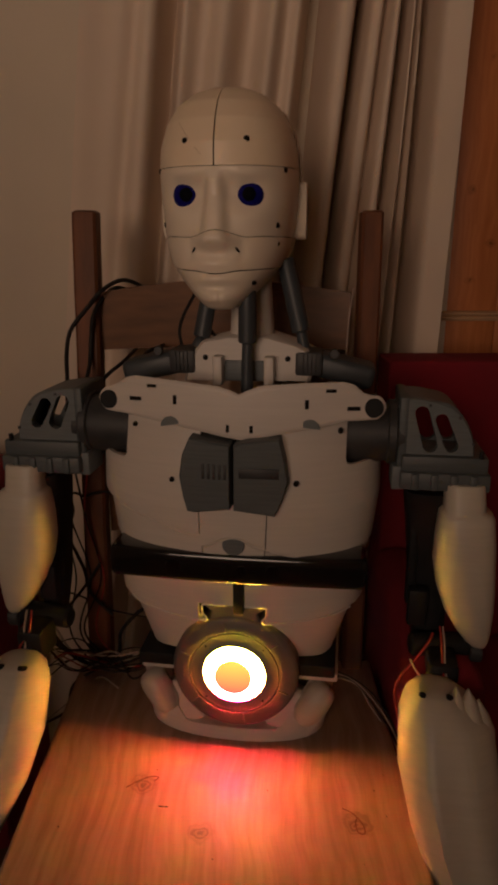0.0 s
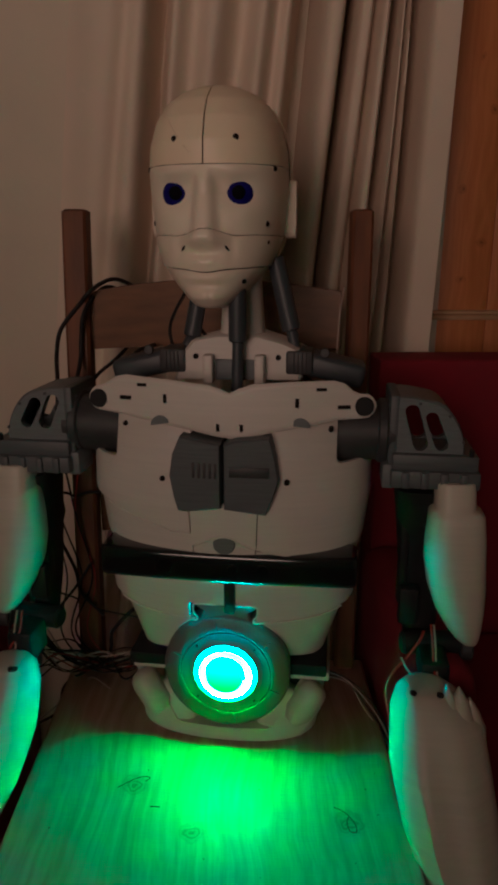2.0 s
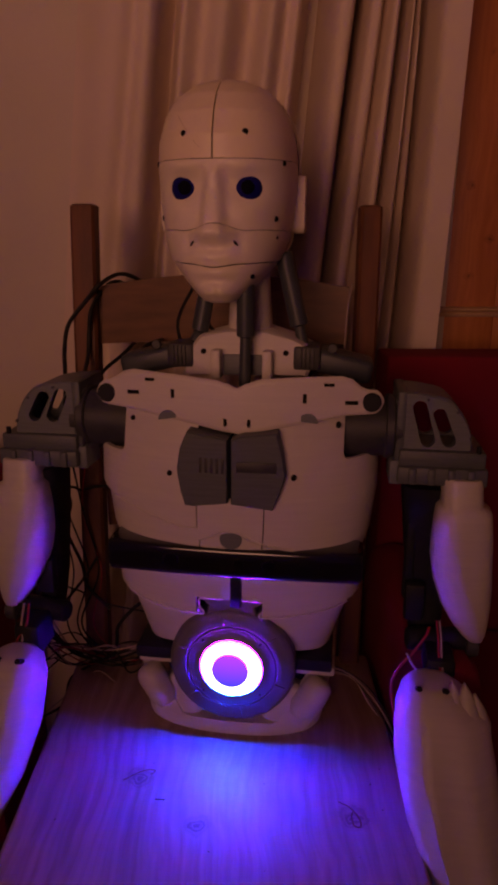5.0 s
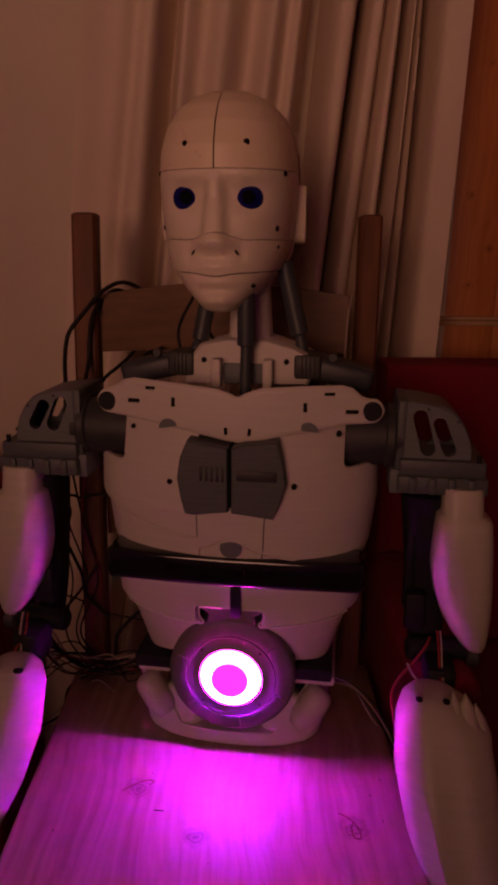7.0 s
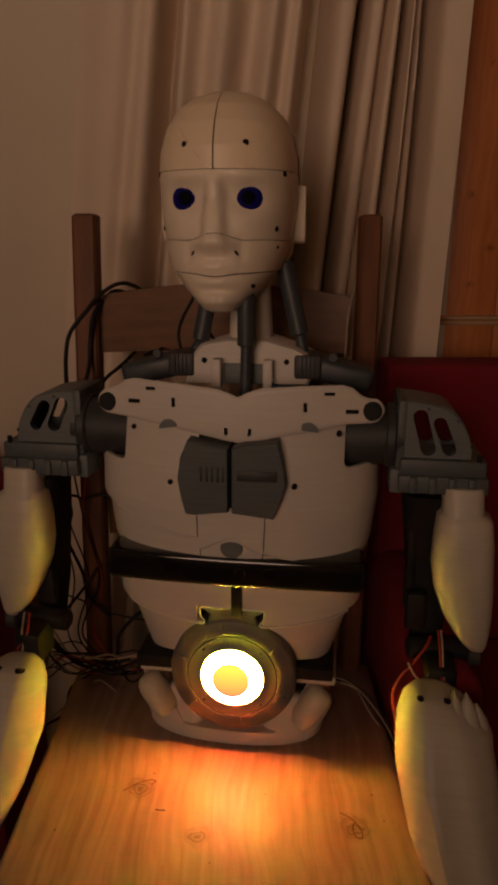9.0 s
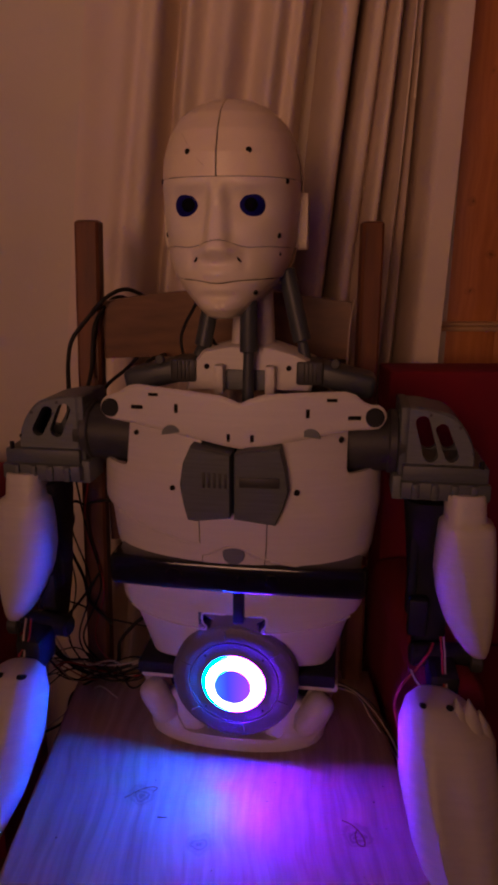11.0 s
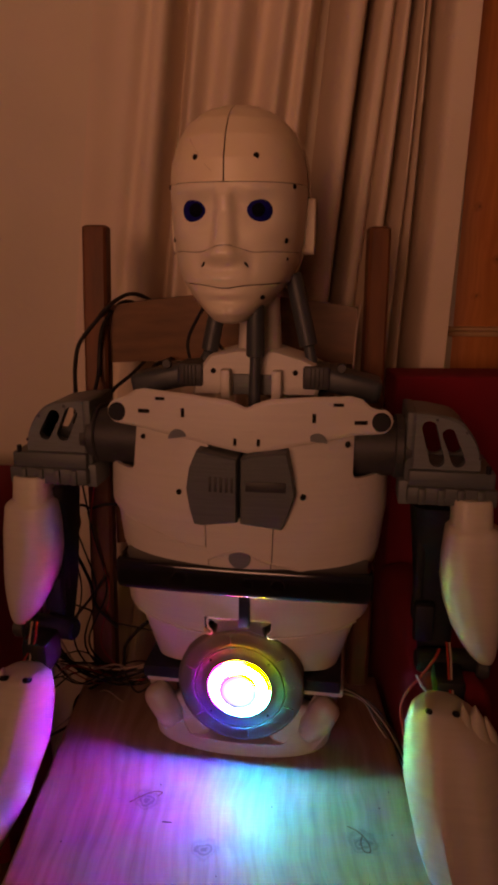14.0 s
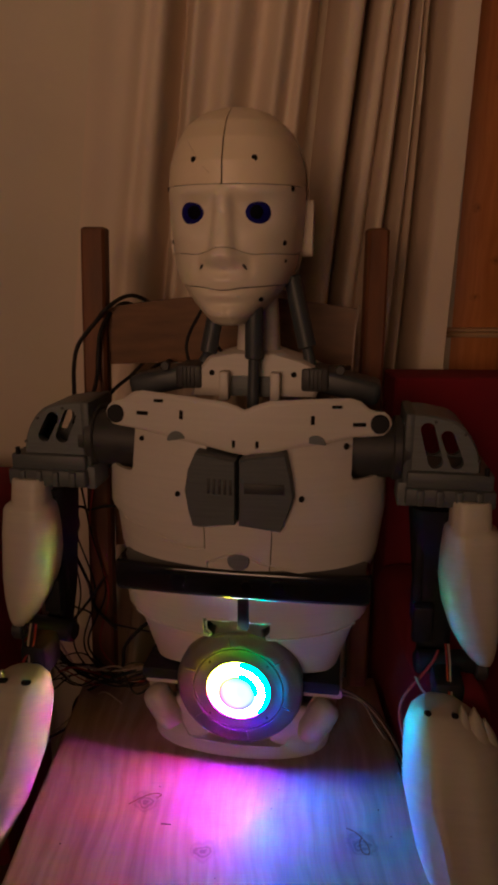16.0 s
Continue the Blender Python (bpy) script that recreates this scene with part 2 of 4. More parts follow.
def box(c, s, bevel=0.002, turn=(0, 0, 0), bm=None, seg=2):
    bm = bm or bmesh.new()
    out = bmesh.ops.create_cube(bm, size=1.0)
    vs = out["verts"]
    bmesh.ops.scale(bm, vec=s, verts=vs)
    if bevel:
        es = list({e for v in vs for e in v.link_edges})
        res = bmesh.ops.bevel(bm, geom=es, offset=min(bevel, min(s) * 0.45), segments=seg, affect="EDGES", profile=0.5)
        vs = list({v for f in res["faces"] for v in f.verts} | {v for v in vs if v.is_valid})
    bmesh.ops.transform(bm, matrix=pose(*c, *turn), verts=vs)
    return bm


def loft(rings, bm=None, cap=True):
    """Skin through rings of equal count."""
    bm = bm or bmesh.new()
    vr = [[bm.verts.new(p) for p in r] for r in rings]
    n = len(vr[0])
    for a, b in zip(vr, vr[1:]):
        for i in range(n):
            bm.faces.new((a[i], a[(i + 1) % n], b[(i + 1) % n], b[i]))
    if cap:
        bm.faces.new(vr[0])
        bm.faces.new(vr[-1])
    return bm


def oval(c, rx, ry, n=24, p=2.0, frame_x=(1, 0, 0), frame_y=(0, 1, 0)):
    out = []
    fx, fy, c = Vector(frame_x), Vector(frame_y), Vector(c)
    for i in range(n):
        a = 2 * math.pi * i / n
        ca, sa = math.cos(a), math.sin(a)
        u = math.copysign(abs(ca) ** (2 / p), ca) * rx
        v = math.copysign(abs(sa) ** (2 / p), sa) * ry
        out.append(c + fx * u + fy * v)
    return out


def rod(a, b, r0, r1=None, n=20, bevel=0.0, bm=None, steps=None):
    """A round bar from a to b; steps: (share of the way, radius) for a turned shape."""
    a, b = Vector(a), Vector(b)
    q = (b - a).normalized().to_track_quat("Z", "Y").to_matrix()
    fx, fy = q @ Vector((1, 0, 0)), q @ Vector((0, 1, 0))
    r1 = r0 if r1 is None else r1
    L = (b - a).length
    if steps is None:
        k = bevel / L if bevel else 0
        steps = [(0, r0 - bevel), (k, r0), (1 - k, r1), (1, r1 - bevel)] if bevel else [(0, r0), (1, r1)]
    return loft([oval(a + (b - a) * s, r, r, n, 2, fx, fy) for s, r in steps], bm)


def slab(outline, y0, y1, bevel=0.0015, bm=None, bend=None):
    """A plate with an outline in x and z, from y0 (front) to y1, with eased front edges."""
    bm = bm or bmesh.new()
    cx = sum(p[0] for p in outline) / len(outline)
    cz = sum(p[1] for p in outline) / len(outline)

    def ring(y, k):
        out = []
        for x, z in outline:
            d = Vector((x - cx, z - cz))
            f = (d.length - k) / d.length
            px, pz = cx + d.x * f, cz + d.y * f
            out.append(Vector((px, y + (bend(px, pz) if bend else 0), pz)))
        return out
    return loft([ring(y0, bevel), ring(y0 + bevel, 0), ring(y1, 0)], bm)


def patch(surface, nu, nv, thick, bm=None):
    """A closed shell: surface(u, v) for u, v in 0..1, thickened inwards (towards +y or the surface's own inside point)."""
    bm = bm or bmesh.new()
    P = [[Vector(surface(i / nu, j / nv)) for j in range(nv + 1)] for i in range(nu + 1)]

    def nrm(i, j):
        du = P[min(nu, i + 1)][j] - P[max(0, i - 1)][j]
        dv = P[i][min(nv, j + 1)] - P[i][max(0, j - 1)]
        n = du.cross(dv)
        return n.normalized() if n.length > 1e-12 else Vector((0, -1, 0))
    A = [[bm.verts.new(P[i][j]) for j in range(nv + 1)] for i in range(nu + 1)]
    B = [[bm.verts.new(P[i][j] - nrm(i, j) * thick) for j in range(nv + 1)] for i in range(nu + 1)]
    for i in range(nu):
        for j in range(nv):
            bm.faces.new((A[i][j], A[i + 1][j], A[i + 1][j + 1], A[i][j + 1]))
            bm.faces.new((B[i][j], B[i][j + 1], B[i + 1][j + 1], B[i + 1][j]))
    for i in range(nu):
        bm.faces.new((A[i][0], B[i][0], B[i + 1][0], A[i + 1][0]))
        bm.faces.new((A[i][nv], A[i + 1][nv], B[i + 1][nv], B[i][nv]))
    for j in range(nv):
        bm.faces.new((A[0][j], A[0][j + 1], B[0][j + 1], B[0][j]))
        bm.faces.new((A[nu][j], B[nu][j], B[nu][j + 1], A[nu][j + 1]))
    return bm


def carve(bm, *cutters):
    """The solid less each cutter."""
    def temp(b):
        bmesh.ops.recalc_face_normals(b, faces=b.faces)
        me = bpy.data.meshes.new("carving")
        b.to_mesh(me)
        b.free()
        return new("carving", me)
    base = temp(bm)
    made = [base]
    for c in cutters:
        t = temp(c)
        made.append(t)
        mod = base.modifiers.new("cut", "BOOLEAN")
        mod.object, mod.operation, mod.solver = t, "DIFFERENCE", "EXACT"
    deps = bpy.context.evaluated_depsgraph_get()
    me = bpy.data.meshes.new_from_object(base.evaluated_get(deps))
    out = bmesh.new()
    out.from_mesh(me)
    for o in made:
        old = o.data
        bpy.data.objects.remove(o)
        bpy.data.meshes.remove(old)
    bpy.data.meshes.remove(me)
    return out


def smooth_path(points, per=8):
    """Points along a soft curve through the given ones."""
    P = [Vector(p) for p in points]
    P = [P[0] * 2 - P[1]] + P + [P[-1] * 2 - P[-2]]
    out = []
    for a, b, c, d in zip(P, P[1:], P[2:], P[3:]):
        for i in range(per):
            t = i / per
            out.append(0.5 * ((2 * b) + (c - a) * t + (2 * a - 5 * b + 4 * c - d) * t * t + (3 * b - a - 3 * c + d) * t ** 3))
    return out + [P[-2]]


def hose(points, r, n=8, per=8, bm=None):
    path = smooth_path(points, per)
    rings, up = [], Vector((0.3, 0.2, 1)).normalized()
    for i, p in enumerate(path):
        d = (path[min(i + 1, len(path) - 1)] - path[max(i - 1, 0)]).normalized()
        fx = d.cross(up)
        fx = fx.normalized() if fx.length > 1e-4 else Vector((1, 0, 0))
        fy = d.cross(fx).normalized()
        up = fy if fy.dot(up) > 0 else -fy
        rings.append(oval(p, r, r, n, 2, fx, d.cross(fx).normalized()))
    return loft(rings, bm)


def lerp(table, v):
    """Value read off a table of (key, value or values)."""
    if v <= table[0][0]:
        return table[0][1]
    for (k0, a), (k1, b) in zip(table, table[1:]):
        if v <= k1:
            t = (v - k0) / (k1 - k0)
            return tuple(p + (q - p) * t for p, q in zip(a, b)) if isinstance(a, tuple) else a + (b - a) * t
    return table[-1][1]


# ---------------------------------------------------------------- room
def wall(name, c, s, mat, label):
    return whole(name, box(c, s, 0), mat, label, "wall", "structure")


whole("floor", box((0.1, -0.2, -0.05), (3.6, 3.4, 0.1), 0), FLOOR_WOOD, "dark wooden floor of the room", "floor", "structure")
whole("ceiling", box((0.1, -0.2, 2.55), (3.6, 3.4, 0.1), 0), CEIL, "plain pale painted ceiling", "ceiling", "structure")
wall("wall_back", (-0.65, 1.42, 1.25), (2.1, 0.1, 2.5), WALL, "cream painted wall behind the curtain")
wall("wall_left", (-1.75, -0.2, 1.25), (0.1, 3.34, 2.5), WALL, "plain cream wall")
wall("wall_right", (1.95, -0.2, 1.25), (0.1, 3.34, 2.5), WALL, "plain cream wall")
wall("wall_behind", (0.1, -1.95, 1.25), (3.6, 0.1, 2.5), WALL, "plain cream wall")
panelling = thing("wall_panelled", "orange varnished pine panelling with knots", "wall", pose(0.40, 1.37, 0), kind="structure")
for i in range(14):
    part("panel_board", box((0.049 + 0.1 * i, 0.03, 1.25), (0.0985, 0.06, 2.5), 0.0015), PANEL_WOOD, panelling)
rail_bm = bmesh.new()
prof = [(0, -0.010), (-0.004, -0.010), (-0.007, -0.006), (-0.007, -0.003), (-0.004, -0.001), (-0.010, 0.003), (-0.010, 0.007), (-0.004, 0.010), (0, 0.010)]
loft([[Vector((x, 1.368 + y, 0.980 + z)) for y, z in prof] for x in (0.38, 1.88)], rail_bm)
whole("trim", rail_bm, MOULD, "thin painted moulding along the pine panelling", "moulding", "structure")


# curtain: folds given by where they lie across the cloth, how wide and how deep
FOLDS = [(-0.185, 0.016, 0.02), (-0.128, 0.014, 0.09), (-0.062, 0.026, 0.05), (0.006, 0.030, 0.06), (0.060, 0.018, 0.05),
         (0.120, 0.019, 0.19), (0.188, 0.008, 0.13), (0.220, 0.006, 0.05), (0.248, 0.008, 0.12), (0.268, 0.005, 0.06), (0.294, 0.010, 0.17)]


def curtain_surface(u, v):
    z = 0.03 + 2.37 * v
    s = -0.265 + 0.620 * u
    y = 1.21
    for fx, fw, fd in FOLDS:
        wob = 0.008 * math.sin(z * 2.3 + fx * 30)
        y += fd * math.exp(-((s + wob - fx) / fw) ** 2)
    y += 0.006 * math.sin(s * 60 + z * 1.5) + 0.004 * math.sin(z * 5 + s * 11)
    lean = 0.135 - 0.11 * max(0.0, (u - 0.55) / 0.45)
    return (s - lean * (1.5 - z) * 0.9, y, z)


curtain = thing("curtain", "long cream cloth curtain hanging in deep folds", "curtain")
part("cloth", patch(curtain_surface, 260, 30, 0.002), CURTAIN, curtain)


# ---------------------------------------------------------------- red seats behind
def red_sofa():
    t = thing("sofa", "dark red upholstered sofa standing behind the chair", "sofa", pose(0.72, 1.13, 0))
    part("back", box((0, 0, 0.56), (0.98, 0.10, 0.745), 0.005, seg=3), RED, t)
    part("seat_cushion", box((0.03, -0.26, 0.36), (0.86, 0.42, 0.16), 0.03, seg=3), RED, t)
    part("base", box((0, -0.22, 0.18), (0.98, 0.50, 0.20), 0.01), RED, t)
    part("armrest", box((-0.465, -0.24, 0.385), (0.085, 0.40, 0.45), 0.035, seg=3), RED, t)
    for x in (-0.44, 0.44):
        for y in (-0.42, 0.02):
            part("leg", rod((x, y, 0), (x, y, 0.09), 0.018, 0.024, 12), CHAIR_WOOD, t)


def red_stool():
    t = thing("pouffe", "dark red upholstered seat beside the curtain", "seat", pose(-0.66, 1.10, 0))
    part("cushion", box((0, 0, 0.685), (0.48, 0.30, 0.10), 0.04, seg=3), RED, t)
    part("base", box((0, 0, 0.345), (0.46, 0.28, 0.59), 0.02), RED, t)
    for x in (-0.2, 0.2):
        for y in (-0.11, 0.11):
            part("leg", rod((x, y, 0), (x, y, 0.05), 0.018, 0.02, 12), CHAIR_WOOD, t)


red_sofa()
red_stool()


# ---------------------------------------------------------------- chair
def wooden_chair():
    t = thing("dining_chair", "brown varnished wooden chair with a pine plank seat", "chair", pose(-0.038, 0.74, 0.45))
    seat = box((0, 0, -0.0125), (0.478, 0.46, 0.025), 0.006, seg=3)
    part("seat", seat, SEAT_WOOD, t, "worn pine seat board with three knots")
    for x0, x1, w in ((-0.207, -0.200, 0.035), (0.199, 0.217, 0.031)):
        rings = []
        for z, y in ((-0.45, 0.24), (0.0, 0.222), (0.3, 0.245), (0.60, 0.275), (0.700, 0.287), (0.709, 0.289), (0.712, 0.290)):
            k = (z + 0.45) / 1.16
            h = w / 2 - (0.004 if z > 0.711 else 0)
            x = x0 + (x1 - x0) * k
            d = 0.019 if z < 0.711 else 0.016
            c = 0.004
            rings.append([Vector((x + px, y + py, z)) for px, py in ((h - c, -d), (h, -d + c), (h, d - c), (h - c, d), (c - h, d), (-h, d - c), (-h, c - d), (c - h, -d))])
        part("back_post", loft(rings), CHAIR_WOOD, t)
    for z0, z1, b in ((0.512, 0.596, 0.016), (0.22, 0.29, 0.010)):
        def rail(u, v, z0=z0, z1=z1, b=b):
            x = -0.185 + 0.373 * u
            s = math.sin(math.pi * u)
            return (x, 0.268 - 0.03 * (0.6 - z1) + 0.022 * s, z0 + 0.002 * s + (z1 - z0 + b * s) * v)
        part("back_rail", patch(rail, 24, 6, 0.018), RAIL_WOOD, t)
    for x in (-0.205, 0.205):
        part("leg", box((x, -0.195, -0.2375), (0.036, 0.036, 0.425), 0.004), CHAIR_WOOD, t)
        part("side_apron", box((x, 0.01, -0.05), (0.02, 0.36, 0.05), 0.002), RAIL_WOOD, t)
    part("front_apron", box((0, -0.198, -0.05), (0.37, 0.02, 0.05), 0.002), RAIL_WOOD, t)
    part("scratch", box((-0.067, -0.077, 0.0002), (0.012, 0.0011, 0.0008), 0.0002, (0, 0, -4)), HOLE, t, "short dark scratch in the seat")
    for pts in ([(-0.118, -0.046), (-0.102, -0.034), (-0.088, -0.028), (-0.079, -0.030), (-0.084, -0.036)],
                [(0.152, -0.080), (0.162, -0.086), (0.170, -0.096), (0.1745, -0.108), (0.173, -0.117), (0.166, -0.114), (0.165, -0.102), (0.168, -0.094)]):
        part("knot_crack", hose([(x, y, -0.0006) for x, y in pts], 0.0011, 8), CHAIR_WOOD, t, "dark curved crack round a knot")
    rnd = random.Random(5)
    for _ in range(12):
        dx, dy = rnd.uniform(-0.2, 0.22), rnd.uniform(-0.2, 0.0)
        part("dent", rod((dx, dy, 0.0003), (dx, dy, -0.004), rnd.uniform(0.0004, 0.0010), n=7), HOLE, t)
    return t


wooden_chair()

# ---------------------------------------------------------------- robot
robot = thing("robot", "seated white printed plastic humanoid robot torso on a wooden chair", "robot", pose(-0.005, 0.86, 0.451, 0, 0, -8))


def torso_at(x_limit_a, x_limit_b, hw, depth, zb, zt, step=None, y0=0.0):
    """A curved body plate between two sideways angles; hw, depth by height; step(x) gives a ledge height."""
    def surface(u, v):
        a = x_limit_a + (x_limit_b - x_limit_a) * u
        sa, ca = math.sin(a), max(0.0, math.cos(a))
        z = zb(a) + (zt(a) - zb(a)) * v
        w, d = lerp(hw, z), lerp(depth, z)
        x = w * math.copysign(abs(sa) ** 0.92, sa)
        if step:
            zc, dent = step(x)
            k = min(1.0, max(0.0, (zc - z) / 0.004))
            w, d = w - dent * k, d - dent * k
            x = w * math.copysign(abs(sa) ** 0.92, sa)
        return (x - 0.003, y0 - d * ca ** 0.75, z)
    return surface


def angle_of(x, w):
    return math.copysign(math.asin(min(1, (abs(x) / w) ** (1 / 0.92))), x)


def body_point(x, z, hw, depth):
    a = angle_of(x + 0.003, lerp(hw, z))
    return Vector((x, -lerp(depth, z) * max(0.0, math.cos(a)) ** 0.75, z))


CH_W = [(0.25, 0.160), (0.30, 0.176), (0.36, 0.183), (0.40, 0.182), (0.47, 0.170)]
CH_D = [(0.25, 0.120), (0.30, 0.126), (0.36, 0.127), (0.42, 0.122), (0.47, 0.105)]


def chest():
    zb = lambda a: 0.282 - 0.029 * math.sin(a) ** 2
    zt = lambda a: 0.466
    led_l = lambda x: (0.327 + 0.25 * max(0.0, -0.06 - x), 0.0055)
    led_m = lambda x: (0.308 + 0.017 * math.exp(-((x - 0.004) / 0.027) ** 2), 0.0055)
    led_r = lambda x: (0.308 - 0.22 * max(0.0, x - 0.045), 0.0055)
    aL, aR = angle_of(-0.0345, 0.176), angle_of(0.0455, 0.176)
    gap = 0.007
    notch = [box((s * 0.20, -0.05, 0.448), (0.133, 0.3, 0.075), 0.006) for s in (-1, 1)]
    part("chest_plate", carve(patch(torso_at(-math.pi / 2, aL, CH_W, CH_D, zb, zt, led_l), 44, 80, 0.005), notch[0]), WHITE, robot)
    part("chest_plate", carve(patch(torso_at(aR, math.pi / 2, CH_W, CH_D, zb, zt, led_r), 44, 80, 0.005), notch[1]), WHITE, robot)
    mid = part("lower_chest_panel", patch(torso_at(aL + gap, aR - gap, CH_W, CH_D, zb, lambda a: 0.366, led_m), 36, 60, 0.005), WHITE, robot)
    part("disc", rod((0.003, -0.1235, 0.313), (0.003, -0.11, 0.313), 0.0135, bevel=0.001, n=28), GREY_LIGHT, mid, "round grey plastic disc")
    # thin beads added along the chest steps to mimic glowing plastic edges
    for xs, led in (([-0.150 + 0.0113 * i for i in range(11)], led_l), ([-0.032 + 0.0052 * i for i in range(16)], led_m), ([0.048 + 0.008 * i for i in range(8)], led_r)):
        part("rim", hose([body_point(x, led(x)[0] - 0.0008, CH_W, CH_D) for x in xs], 0.0012, 8, 3), WHITE, mid)
    # grey breastbone, two halves with a slit between them
    bend = lambda x, z: 0.9 * x * x + 0.02 * max(0, z - 0.40)
    left = [(-0.046, 0.449), (-0.004, 0.4425), (0.0015, 0.4415), (0.0015, 0.364), (-0.040, 0.358), (-0.050, 0.359), (-0.055, 0.377), (-0.059, 0.402), (-0.055, 0.428)]
    right = [(0.0055, 0.4415), (0.018, 0.446), (0.058, 0.450), (0.065, 0.425), (0.069, 0.399), (0.062, 0.376), (0.054, 0.357), (0.0055, 0.363)]
    lp = part("breastbone_panel", slab(left, -0.137, -0.105, 0.002, bend=bend), GREY, robot, "dark grey plastic breastbone panel with dark strips for slots")
    rp = part("breastbone_panel", slab(right, -0.137, -0.105, 0.002, bend=bend), GREY, robot, "dark grey plastic breastbone panel with a bar")
    # dark strips laid on the panel stand in for shaded slots; none is cut
    for i in range(5):
        x = -0.030 + 0.0065 * i
        part("slot", box((x, -0.1365 + 0.9 * x * x, 0.410), (0.003, 0.002, 0.018), 0.0004), GREY_DARK, lp)
    part("bar", box((0.035, -0.1352, 0.4095), (0.046, 0.002, 0.012), 0.0006, (0, 0, 2.5)), GREY_DARK, rp)
    for x, z in ((-0.071, 0.393), (0.077, 0.394)):
        part("screw", rod((x, -0.1205, z), (x, -0.10, z), 0.0033, n=14), HOLE, robot)
    for x in (-0.122, 0.126):
        part("screw", rod((x, -0.092, 0.452), (x, -0.08, 0.452), 0.003, n=14), HOLE, robot)
    # dark core added to fill the torso and darken its gaps
    core = loft([oval((0, 0.0, z), w, d, 32, 2.4) for z, w, d in ((0.004, 0.10, 0.05), (0.10, 0.12, 0.055), (0.24, 0.145, 0.07), (0.40, 0.155, 0.085), (0.455, 0.12, 0.075))])
    part("dark_filler", core, BLACK, robot)


def clavicle():
    bend = lambda x, z: 0.75 * x * x
    up = [(-0.164, 0.4845), (-0.163, 0.489), (-0.160, 0.494), (-0.155, 0.498), (-0.146, 0.501), (-0.138, 0.504), (-0.126, 0.512), (-0.114, 0.5145), (-0.06, 0.5105), (-0.014, 0.506), (0.0, 0.5015), (0.010, 0.4970),
          (0.019, 0.502), (0.036, 0.508), (0.08, 0.511), (0.128, 0.5125), (0.140, 0.509), (0.150, 0.500), (0.158, 0.497), (0.168, 0.496), (0.173, 0.492), (0.176, 0.487), (0.177, 0.4825)]
    low = [(-0.164, 0.4845), (-0.163, 0.480), (-0.160, 0.475), (-0.155, 0.4712), (-0.149, 0.470), (-0.122, 0.4675), (-0.085, 0.461), (-0.035, 0.452), (-0.006, 0.446), (0.012, 0.4435),
           (0.030, 0.446), (0.055, 0.451), (0.095, 0.459), (0.134, 0.467), (0.162, 0.4682), (0.168, 0.469), (0.173, 0.473), (0.176, 0.478), (0.177, 0.4825)]

    def sheet(u, v):
        x = -0.164 + 0.341 * (u + 0.035 * math.sin(2 * math.pi * u) * -1)
        zl, zu = lerp(low, x), lerp(up, x)
        z = zl + (zu - zl) * v
        edge = min(v, 1 - v) * (zu - zl)
        ease = 0.0022 * max(0, 1 - edge / 0.003) ** 2
        return (x, -0.1185 + bend(x, z) + ease + 0.05 * max(0, z - 0.47) ** 1.0, z)
    bm = patch(sheet, 150, 18, 0.012)
    holes = []
    for x, z, w, h in ((-0.094, 0.5035, 0.012, 0.004), (-0.115, 0.4875, 0.015, 0.005), (-0.066, 0.4885, 0.0045, 0.011), (-0.0035, 0.457, 0.004, 0.009),
                       (0.024, 0.457, 0.004, 0.009), (0.087, 0.487, 0.0045, 0.011), (0.114, 0.5025, 0.012, 0.004), (0.140, 0.482, 0.015, 0.005)):
        holes.append(box((x, -0.118 + bend(x, z), z), (w, 0.02, h), 0.0005))
    plate = part("collar_plate", carve(bm, *holes), WHITE, robot)
    # dark plugs in the cut slots stand in for their shade
    for x, z, w, h in ((-0.094, 0.5035, 0.012, 0.004), (-0.115, 0.4875, 0.015, 0.005), (-0.066, 0.4885, 0.0045, 0.011), (-0.0035, 0.457, 0.004, 0.009),
                       (0.024, 0.457, 0.004, 0.009), (0.087, 0.487, 0.0045, 0.011), (0.114, 0.5025, 0.012, 0.004), (0.140, 0.482, 0.015, 0.005)):
        part("slot", box((x, -0.114 + bend(x, z), z), (w - 0.0004, 0.004, h - 0.0004), 0.0003), HOLE, plate)
    # black colour stands in for the shade of holes at the collar's ends
    for x, z in ((-0.1495, 0.4845), (0.1625, 0.4825)):
        y = -0.119 + bend(x, z)
        part("hole_boss", rod((x, y - 0.0015, z), (x, y + 0.03, z), 0.0112, n=28, bevel=0.0012), BLACK, plate, "black round boss that stands in for a dark hole")
    for x, z in ((-0.072, 0.4585), (0.091, 0.4595)):
        y = -0.1195 + bend(x, z)
        part("half_disc", carve(rod((x, y, z - 0.001), (x, y + 0.02, z - 0.001), 0.0115, n=28), box((x, y, z - 0.02), (0.06, 0.08, 0.04), 0, (0, -9 if x < 0 else 5, 0))), GREY_LIGHT, plate, "small grey plastic half disc")


